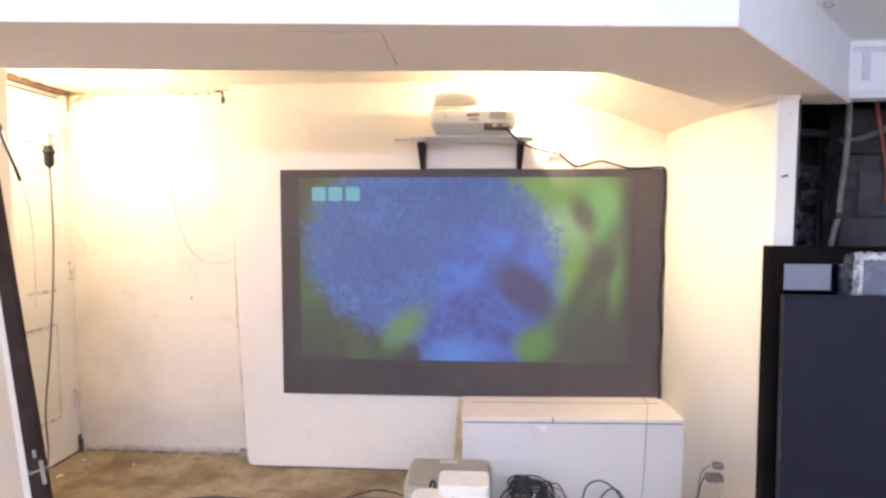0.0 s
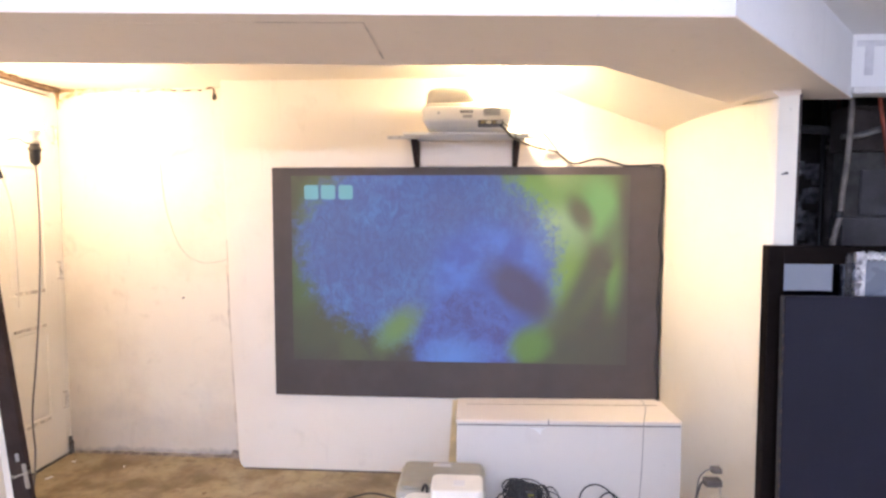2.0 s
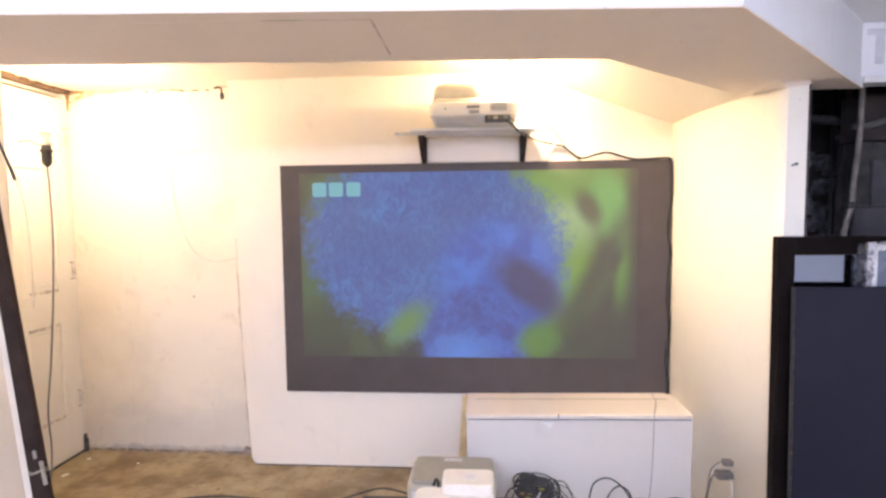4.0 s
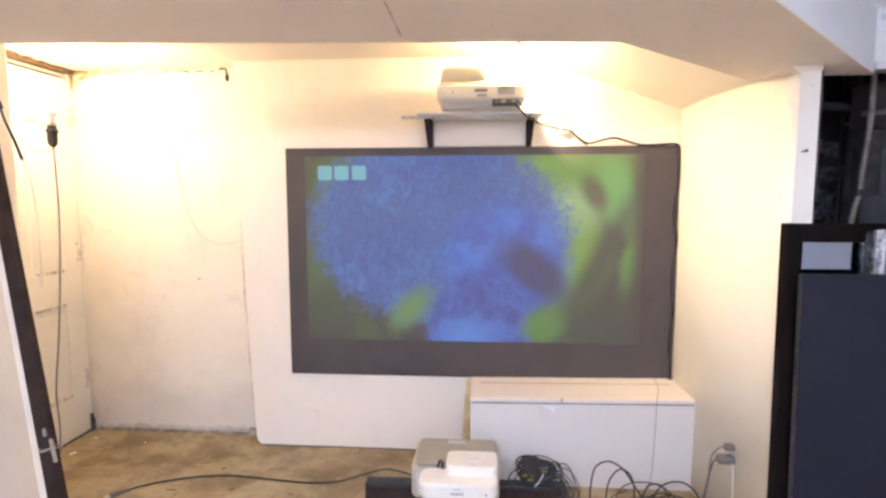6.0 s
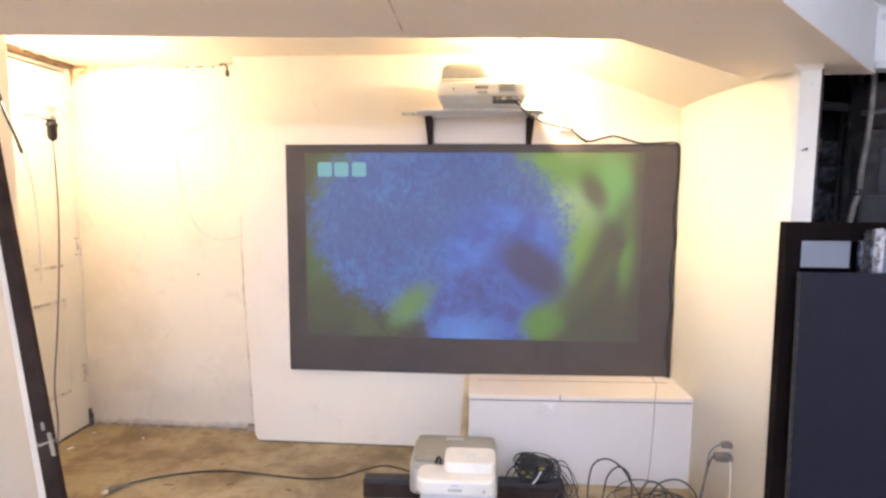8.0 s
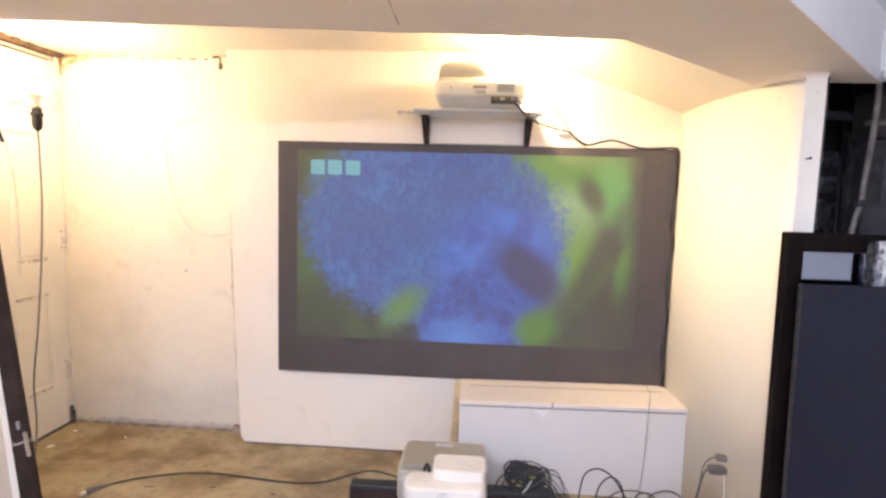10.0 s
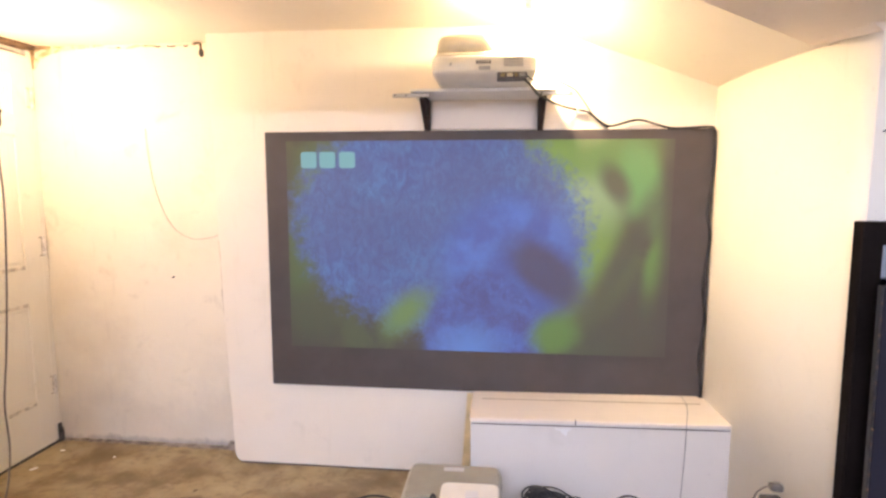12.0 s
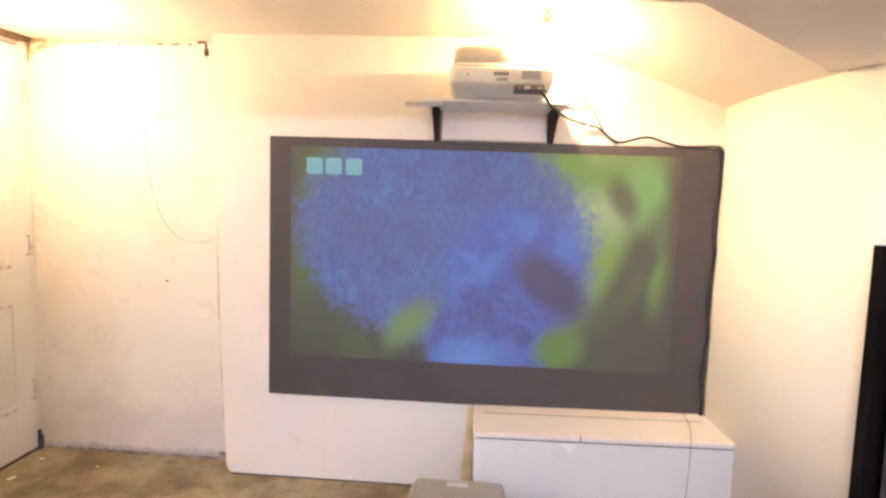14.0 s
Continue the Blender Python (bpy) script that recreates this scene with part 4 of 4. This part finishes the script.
duct = thing("closet_pipe", (1.990, 2.26, 0), "brown rusty thin pipe standing in the closet", "pipe", "closet pipes")
part("pipe", make(tube, [(1.990, 2.26, 0.0), (1.990, 2.26, 2.2)], 0.007, 10, smooth=False), plain("rusty_thin_pipe", (0.12, 0.055, 0.045), 0.6, vary=0.5), duct)
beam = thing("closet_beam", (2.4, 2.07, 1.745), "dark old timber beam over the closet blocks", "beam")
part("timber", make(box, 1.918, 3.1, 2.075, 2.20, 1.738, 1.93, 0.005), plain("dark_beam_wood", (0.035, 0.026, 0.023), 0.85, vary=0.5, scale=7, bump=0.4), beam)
conduit = thing("bent_conduit", (1.85, 1.95, 1.4), "pale dusty conduit bent down through the closet", "conduit")
part("tube", make(tube, [(1.868, 1.99, 1.98), (1.868, 1.99, 1.86), (1.862, 1.99, 1.70), (1.845, 1.985, 1.56), (1.838, 1.98, 1.47), (1.815, 1.975, 1.38), (1.805, 1.97, 1.22), (1.80, 1.97, 0.0)], 0.0115, 10), plain("dusty_conduit", (0.20, 0.17, 0.145), 0.5, vary=0.4, scale=20), conduit)
part("coupling", make(lathe, 1.832, 1.98, [(0.014, 1.455), (0.017, 1.458), (0.017, 1.478), (0.014, 1.482)], 12), M_BLACKPL, conduit)
stud = thing("closet_stud", (1.51, 1.85, 0), "dark timber stud at the closet side", "stud")
part("timber", make(box, 1.490, 1.520, 1.72, 1.80, 0, 1.905, 0.003), plain("dark_stud_wood", (0.085, 0.062, 0.060), 0.8, vary=0.4, scale=10), stud)
# Block and mortar colours hold the closet's shade too.
blocks = thing("grey_block_stack", (2.2, 2.2, 0), "grey concrete blocks stacked in the closet, shade in their colour", "block wall")
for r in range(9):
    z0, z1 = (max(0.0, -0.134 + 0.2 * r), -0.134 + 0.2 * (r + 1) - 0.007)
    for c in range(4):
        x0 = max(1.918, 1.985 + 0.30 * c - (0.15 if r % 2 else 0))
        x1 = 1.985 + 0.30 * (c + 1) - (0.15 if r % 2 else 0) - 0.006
        part("block", make(box, x0, x1, 2.085 + random.uniform(-0.004, 0.004), 2.18, z0, min(z1, 1.736), 0.004, 1), M_BLOCKSHADED, blocks)
part("mortar", make(box, 1.922, 3.10, 2.094, 2.17, 0.0, 1.734), plain("mortar_shaded", (0.05, 0.047, 0.045), 0.9, vary=0.4), blocks)
junk = thing("closet_hose", (2.05, 2.0, 1.8), "grey hose slanting across the closet", "hose")
part("hose", make(tube, [(1.88, 2.06, 1.795), (1.95, 2.05, 1.80), (2.02, 2.03, 1.825), (2.10, 2.0, 1.87), (2.2, 1.99, 1.93)], 0.013, 10), M_GREYHOSE, junk)
junk = thing("red_cable", (1.99, 1.98, 1.7), "faded red cable hanging in the closet", "cable")
part("lead", make(tube, [(1.955, 1.985, 2.2), (1.962, 1.98, 2.02), (1.974, 1.98, 1.913), (1.995, 1.98, 1.80), (2.018, 1.98, 1.662), (2.03, 1.985, 1.52)], 0.0075, 10), M_RUST, junk)
junk = thing("insulation_patch", (2.08, 2.64, 1.5), "pale crumbling masonry patch in the closet", "masonry")
bm = bmesh.new()
random.seed(8)
for i in range(40):
    x, z = random.uniform(2.0, 2.13), random.uniform(1.20, 1.70)
    box(bm, x, x + random.uniform(0.02, 0.07), 2.63 - random.uniform(0, 0.02), 2.659, z, z + random.uniform(0.02, 0.08), 0.004, 1)
part("rubble", bm, plain("pale_rubble", (0.24, 0.24, 0.26), 0.9, vary=0.6, scale=25), junk)["kind"] = "stuff"
nail = thing("partition_nail", (1.42, 1.65, 1.612), "bent dark nail in the partition end", "nail")
part("shank", make(tube, [(1.432, 1.662, 1.612), (1.428, 1.640, 1.613), (1.410, 1.630, 1.608)], 0.0026, 6), M_GRIME, nail)
part("head", make(tube, [(1.436, 1.650, 1.614), (1.431, 1.640, 1.613)], 0.005, 8, smooth=False), M_GRIME, nail)

# ---------------------------------------------------------------- outlet
outlet = thing("wall_outlet", (1.38, 1.9, 0.39), "painted wall outlet with two dark plugs", "outlet")
OX = 1.3765
part("plate", make(box, OX + 0.0005, OX + 0.008, 1.890, 1.945, 0.335, 0.425, 0.001, 1), M_PARTITION, outlet)
part("plug", make(box, OX - 0.044, OX - 0.001, 1.908, 1.942, 0.388, 0.414, 0.008), M_PLUG, outlet)
part("plug", make(box, OX - 0.070, OX - 0.001, 1.902, 1.946, 0.332, 0.364, 0.008), M_PLUG, outlet)
cords = thing("outlet_cables", (1.33, 1.95, 0.2), "two dark power cords hanging from the outlet", "cord")
part("cord", make(tube, [(OX - 0.038, 1.925, 0.402), (OX - 0.060, 1.93, 0.394), (OX - 0.082, 1.945, 0.35), (OX - 0.090, 1.955, 0.25), (OX - 0.11, 1.97, 0.10), (OX - 0.14, 1.96, 0.008)], 0.003, 8), M_GREYCORD, cords)
part("cord", make(tube, [(OX - 0.060, 1.925, 0.352), (OX - 0.080, 1.93, 0.335), (OX - 0.091, 1.945, 0.26), (OX - 0.105, 1.96, 0.12), (OX - 0.16, 1.95, 0.008)], 0.0045, 8), M_PLUG, cords)
part("cord", make(tube, [(OX - 0.02, 1.895, 0.345), (OX - 0.018, 1.885, 0.29), (OX - 0.02, 1.88, 0.15), (OX - 0.03, 1.88, 0.008)], 0.003, 8), M_PALEWIRE, cords)

# ---------------------------------------------------------------- things on the floor
bar = thing("sound_bar", (0.235, 2.12, 0), "long low black sound bar on the floor", "sound bar")
bm = bmesh.new()
box(bm, -0.477, 0.477, -0.033, 0.033, 0.006, 0.100, 0.006)
part("body", bm, M_BLACKPL, bar)
part("front_cloth", make(box, -0.470, 0.470, -0.0365, -0.0335, 0.016, 0.080), M_BLACK, bar)
for x in (-0.40, 0.40):
    part("foot", make(box, x - 0.02, x + 0.02, -0.028, 0.028, 0.0, 0.0065), M_CABLE, bar)
for ob in bar.children:
    ob.matrix_parent_inverse = Matrix()
bar.matrix_world = pose(0.235, 2.112, 0, 0, 0, 1.6)

# beige device across the bar
M_OLDGREY = plain("aged_grey_beige_plastic", (0.44, 0.42, 0.36), 0.45, vary=0.12, scale=9)
beige = thing("beige_projector", (0.2, 2.06, 0.1), "beige desktop projector lying across the sound bar", "projector")
bm = bmesh.new()
prism(bm, rounded(-0.004, 0.394, 1.945, 2.215, 0.035, 5), 0.104, 0.250, 0.014)
part("case", bm, M_OLDGREY, beige)
bm = bmesh.new()
prism(bm, rounded(0.012, 0.384, 1.958, 2.208, 0.03, 5), 0.2505, 0.270, 0.009)
part("top_cover", bm, plain("aged_olive_plastic", (0.33, 0.31, 0.25), 0.42, vary=0.1, scale=9), beige)
part("end_panel", make(box, 0.022, 0.135, 1.9405, 1.9455, 0.125, 0.228, 0.002), M_LIGHTGREY, beige, "pale grey end panel")
part("button_strip", make(box, 0.15, 0.235, 2.15, 2.18, 0.2705, 0.2725, 0.001, 1), M_LIGHTGREY, beige)
part("lens_ring", make(tube, [(0.128, 1.9375, 0.165), (0.128, 1.9440, 0.165)], 0.024, 16, smooth=False), M_DARKMARK, beige)
part("side_vent", make(box, 0.3925, 0.3955, 2.0, 2.18, 0.13, 0.215), M_DARKMARK, beige)

white = thing("white_floor_projector", (0.21, 1.87, 0), "white and grey desktop projector standing on the floor", "projector")
bm = bmesh.new()
prism(bm, rounded(0.062, 0.385, 1.785, 1.93, 0.03, 5), 0.0, 0.209, 0.006)
part("base", bm, M_LIGHTGREY, white, "pale grey lower body")
bm = bmesh.new()
prism(bm, rounded(0.048, 0.380, 1.765, 1.905, 0.045, 6), 0.212, 0.276, 0.010, 2)
part("case", bm, M_WHITEPL, white)
bm = bmesh.new()
prism(bm, rounded(0.160, 0.381, 1.836, 1.985, 0.030, 5), 0.262, 0.319, 0.007, 2)
part("top_cover", bm, M_WHITEPL, white)
part("button_plate", make(box, 0.255, 0.303, 1.880, 1.925, 0.3192, 0.3225, 0.0012, 1), M_SHELF, white)
part("label_plate", make(box, 0.195, 0.225, 1.7625, 1.766, 0.254, 0.261), M_LIGHTGREY, white)
for i in range(5):
    part("lettering_bar", make(box, 0.184 + i * 0.0115, 0.192 + i * 0.0115, 1.7625, 1.766, 0.232, 0.242), M_GREYPL, white)
part("warning_mark", make(slab, [(0.325, 0.232), (0.337, 0.232), (0.331, 0.246)], 1.7625, 1.766), M_GREYPL, white)
part("plug_lead", make(tube, [(0.142, 1.895, 0.268), (0.140, 1.915, 0.292), (0.128, 1.930, 0.292), (0.118, 1.937, 0.262)], 0.006, 8), M_BLACKPL, white)

# cable heap at the end of the bar
heap = thing("cable_heap", (0.6, 2.15, 0.1), "tangled heap of thin black cables and adapters", "cable heap")
random.seed(21)
for j in range(34):
    a0, r = random.uniform(0, 6.3), random.uniform(0.035, 0.072)
    c0 = Vector((0.575 + random.uniform(-0.035, 0.035), 2.135 + random.uniform(-0.015, 0.015), 0.150 + random.uniform(-0.02, 0.025)))
    u = Vector((1, random.uniform(-0.3, 0.3), random.uniform(-0.5, 0.5))).normalized()
    w = Vector((random.uniform(-0.3, 0.3), 0.5, random.uniform(0.3, 0.9))).normalized()
    pts = []
    for i in range(11):
        a = a0 + i * 0.7
        q = c0 + u * (r * math.cos(a) * (1 + 0.02 * i)) + w * (r * 0.75 * math.sin(a))
        pts.append((q.x, q.y, max(0.106, q.z)))
    part("cable", make(tube, pts, random.choice((0.0028, 0.0036, 0.0045)), 6, 5), M_CABLE, heap)
part("adapter", make(box, 0.525, 0.60, 2.11, 2.165, 0.103, 0.150, 0.008), M_BLACKPL, heap)
part("adapter", make(box, 0.575, 0.63, 2.10, 2.14, 0.150, 0.19, 0.008), M_BLACKPL, heap)
M_OLIVE = plain("olive_label", (0.30, 0.30, 0.06), 0.6, vary=0.3)
for x0, z0, w in ((0.532, 0.120, 0.030), (0.540, 0.138, 0.022), (0.592, 0.168, 0.026)):
    part("label_strip", make(box, x0, x0 + w, 2.0965 if z0 > 0.15 else 2.1065, 2.1105, z0, z0 + 0.008), M_OLIVE, heap, "olive printed label")
for j in range(7):
    x, y = 0.66 + 0.012 * j, 2.10 + random.uniform(-0.02, 0.03)
    part("cable", make(tube, [(0.61, 2.13, 0.17 + random.uniform(-0.03, 0.03)), (x - 0.01, y, 0.15 + random.uniform(-0.02, 0.05)), (x + 0.04, y - 0.02, 0.09), (x + random.uniform(0.0, 0.06), y - 0.05, 0.04), (x + random.uniform(0.03, 0.12), y - 0.08, 0.006), (x + random.uniform(0.1, 0.2), y - random.uniform(0.05, 0.14), 0.006)], random.choice((0.0022, 0.003)), 6, 5), M_CABLE, heap)
part("gold_plug", make(tube, [(0.505, 2.085, 0.155), (0.525, 2.085, 0.157)], 0.006, 8, smooth=False), M_BRASS, heap)
part("plug_wire", make(tube, [(0.56, 2.075, 0.108), (0.58, 2.08, 0.13), (0.60, 2.085, 0.165)], 0.004, 8), M_LIGHTGREY, heap)
part("cable", make(tube, [(0.62, 2.13, 0.19), (0.665, 2.12, 0.21), (0.69, 2.10, 0.17), (0.68, 2.09, 0.12), (0.71, 2.06, 0.05), (0.74, 2.02, 0.008)], 0.0035, 6), M_CABLE, heap)
part("cable", make(tube, [(0.63, 2.12, 0.15), (0.69, 2.09, 0.13), (0.72, 2.05, 0.06), (0.80, 1.98, 0.008), (0.86, 1.93, 0.008)], 0.004, 6), M_CABLE, heap)
part("cable", make(tube, [(0.51, 2.13, 0.18), (0.455, 2.10, 0.16), (0.43, 2.085, 0.108), (0.425, 2.07, 0.106)], 0.0035, 6), M_CABLE, heap)

loops = thing("loose_cable_loops", (1.05, 2.1, 0), "black cable lying in springy open loops", "cable")
for pts in ([(0.72, 1.98, 0.006), (0.80, 2.03, 0.006), (0.82, 2.10, 0.10), (0.845, 2.12, 0.19), (0.905, 2.12, 0.222), (0.97, 2.11, 0.19), (1.02, 2.08, 0.12), (1.08, 2.04, 0.04), (1.16, 1.98, 0.008), (1.24, 1.92, 0.006)],
            [(0.86, 2.02, 0.006), (0.885, 2.07, 0.08), (0.91, 2.10, 0.15), (0.955, 2.10, 0.195), (1.0, 2.09, 0.17), (1.01, 2.06, 0.10), (0.99, 2.02, 0.03), (1.04, 1.98, 0.008), (1.12, 2.0, 0.02), (1.18, 2.05, 0.03)],
            [(1.04, 2.0, 0.008), (1.08, 2.05, 0.07), (1.14, 2.08, 0.135), (1.22, 2.08, 0.155), (1.28, 2.07, 0.12), (1.30, 2.04, 0.06), (1.29, 2.0, 0.008)],
            [(0.70, 2.02, 0.006), (0.80, 1.97, 0.006), (0.93, 1.98, 0.012), (1.02, 2.04, 0.05), (1.12, 2.09, 0.09), (1.20, 2.08, 0.075), (1.24, 2.03, 0.03), (1.20, 1.97, 0.006), (1.08, 1.93, 0.006)],
            [(0.74, 2.0, 0.006), (0.83, 2.05, 0.03), (0.95, 2.06, 0.06), (1.06, 2.06, 0.05), (1.15, 2.10, 0.07), (1.25, 2.13, 0.05), (1.29, 2.09, 0.012), (1.22, 2.02, 0.006)],
            [(0.90, 1.96, 0.006), (1.0, 2.0, 0.04), (1.05, 2.06, 0.10), (1.09, 2.10, 0.125), (1.15, 2.12, 0.11), (1.18, 2.10, 0.05), (1.15, 2.05, 0.008), (1.05, 2.02, 0.006)]):
    part("loop", make(tube, pts, 0.0040, 8, 7), M_CABLE, loops)

random.seed(33)
for j in range(9):
    cx, cy, r = random.uniform(0.86, 1.20), random.uniform(1.97, 2.10), random.uniform(0.06, 0.13)
    lean, a0 = random.uniform(0.15, 0.6), random.uniform(0, 6.3)
    pts = []
    for i in range(10):
        a = a0 + i * 0.62
        pts.append((cx + r * 1.3 * math.cos(a) + 0.006 * i, cy + 0.5 * r * math.sin(a), max(0.005, lean * r * (0.9 + math.sin(a)))))
    part("loop", make(tube, pts, random.choice((0.0022, 0.003, 0.0036)), 6, 5), M_DUSTYCABLE, loops, "dusty brown-black cable")
cord = thing("extension_cable", (-0.8, 2.25, 0), "black extension cord lying across the concrete floor", "cord")
part("lead", make(tube, [(-1.437, 2.075, 0.010), (-1.415, 2.105, 0.008), (-1.37, 2.14, 0.007), (-1.30, 2.18, 0.006), (-1.15, 2.235, 0.006), (-0.98, 2.255, 0.006), (-0.78, 2.235, 0.006), (-0.58, 2.215, 0.006),
     (-0.42, 2.235, 0.008), (-0.30, 2.29, 0.02), (-0.20, 2.33, 0.03), (-0.10, 2.31, 0.03), (0.0, 2.27, 0.02), (0.05, 2.25, 0.008)], 0.0045, 8, 6), M_CABLE, cord)
part("plug", make(tube, [(-1.476, 2.004, 0.017), (-1.466, 2.018, 0.018), (-1.446, 2.052, 0.016), (-1.430, 2.085, 0.009)], lambda t: 0.016 - 0.009 * t, 12), M_PLUG, cord, "dark grey moulded plug")
part("plug_face", make(tube, [(-1.492, 1.984, 0.016), (-1.477, 2.003, 0.016)], 0.010, 10, smooth=False), M_CREAMPL, cord, "pale plug face")
for x, y, w, d, turn in ((-2.022, 2.633, 0.022, 0.012, 10), (-2.013, 2.435, 0.016, 0.034, -25), (-1.685, 2.592, 0.012, 0.009, 40)):
    chip = solid("floor_chip", make(box, -w / 2, w / 2, -d / 2, d / 2, 0.0, 0.004, 0.001, 1), M_SHELF)
    chip.matrix_world = pose(x, y, 0.0, 0, 0, turn)
    tagged(chip, "small white paint chip on the floor", "debris", "paint chips")
for x, y, w, turn in ((-1.233, 2.108, 0.050, 6), (-0.932, 2.138, 0.034, 32), (-0.62, 2.11, 0.028, -12), (-1.07, 2.33, 0.024, 50)):
    sliver = solid("wood_sliver", make(box, -w / 2, w / 2, -0.003, 0.003, 0.0, 0.004, 0.001, 1), M_ROT)
    sliver.matrix_world = pose(x, y, 0.0, 0, 0, turn)
    tagged(sliver, "thin brown wood sliver on the floor", "debris", "wood slivers")
tagged(solid("small_white_cap", make(lathe, 0.605, 1.92, [(0.013, 0.0), (0.013, 0.045), (0.008, 0.055)], 12), M_WHITEPL), "small white bottle cap by the sound bar", "cap")
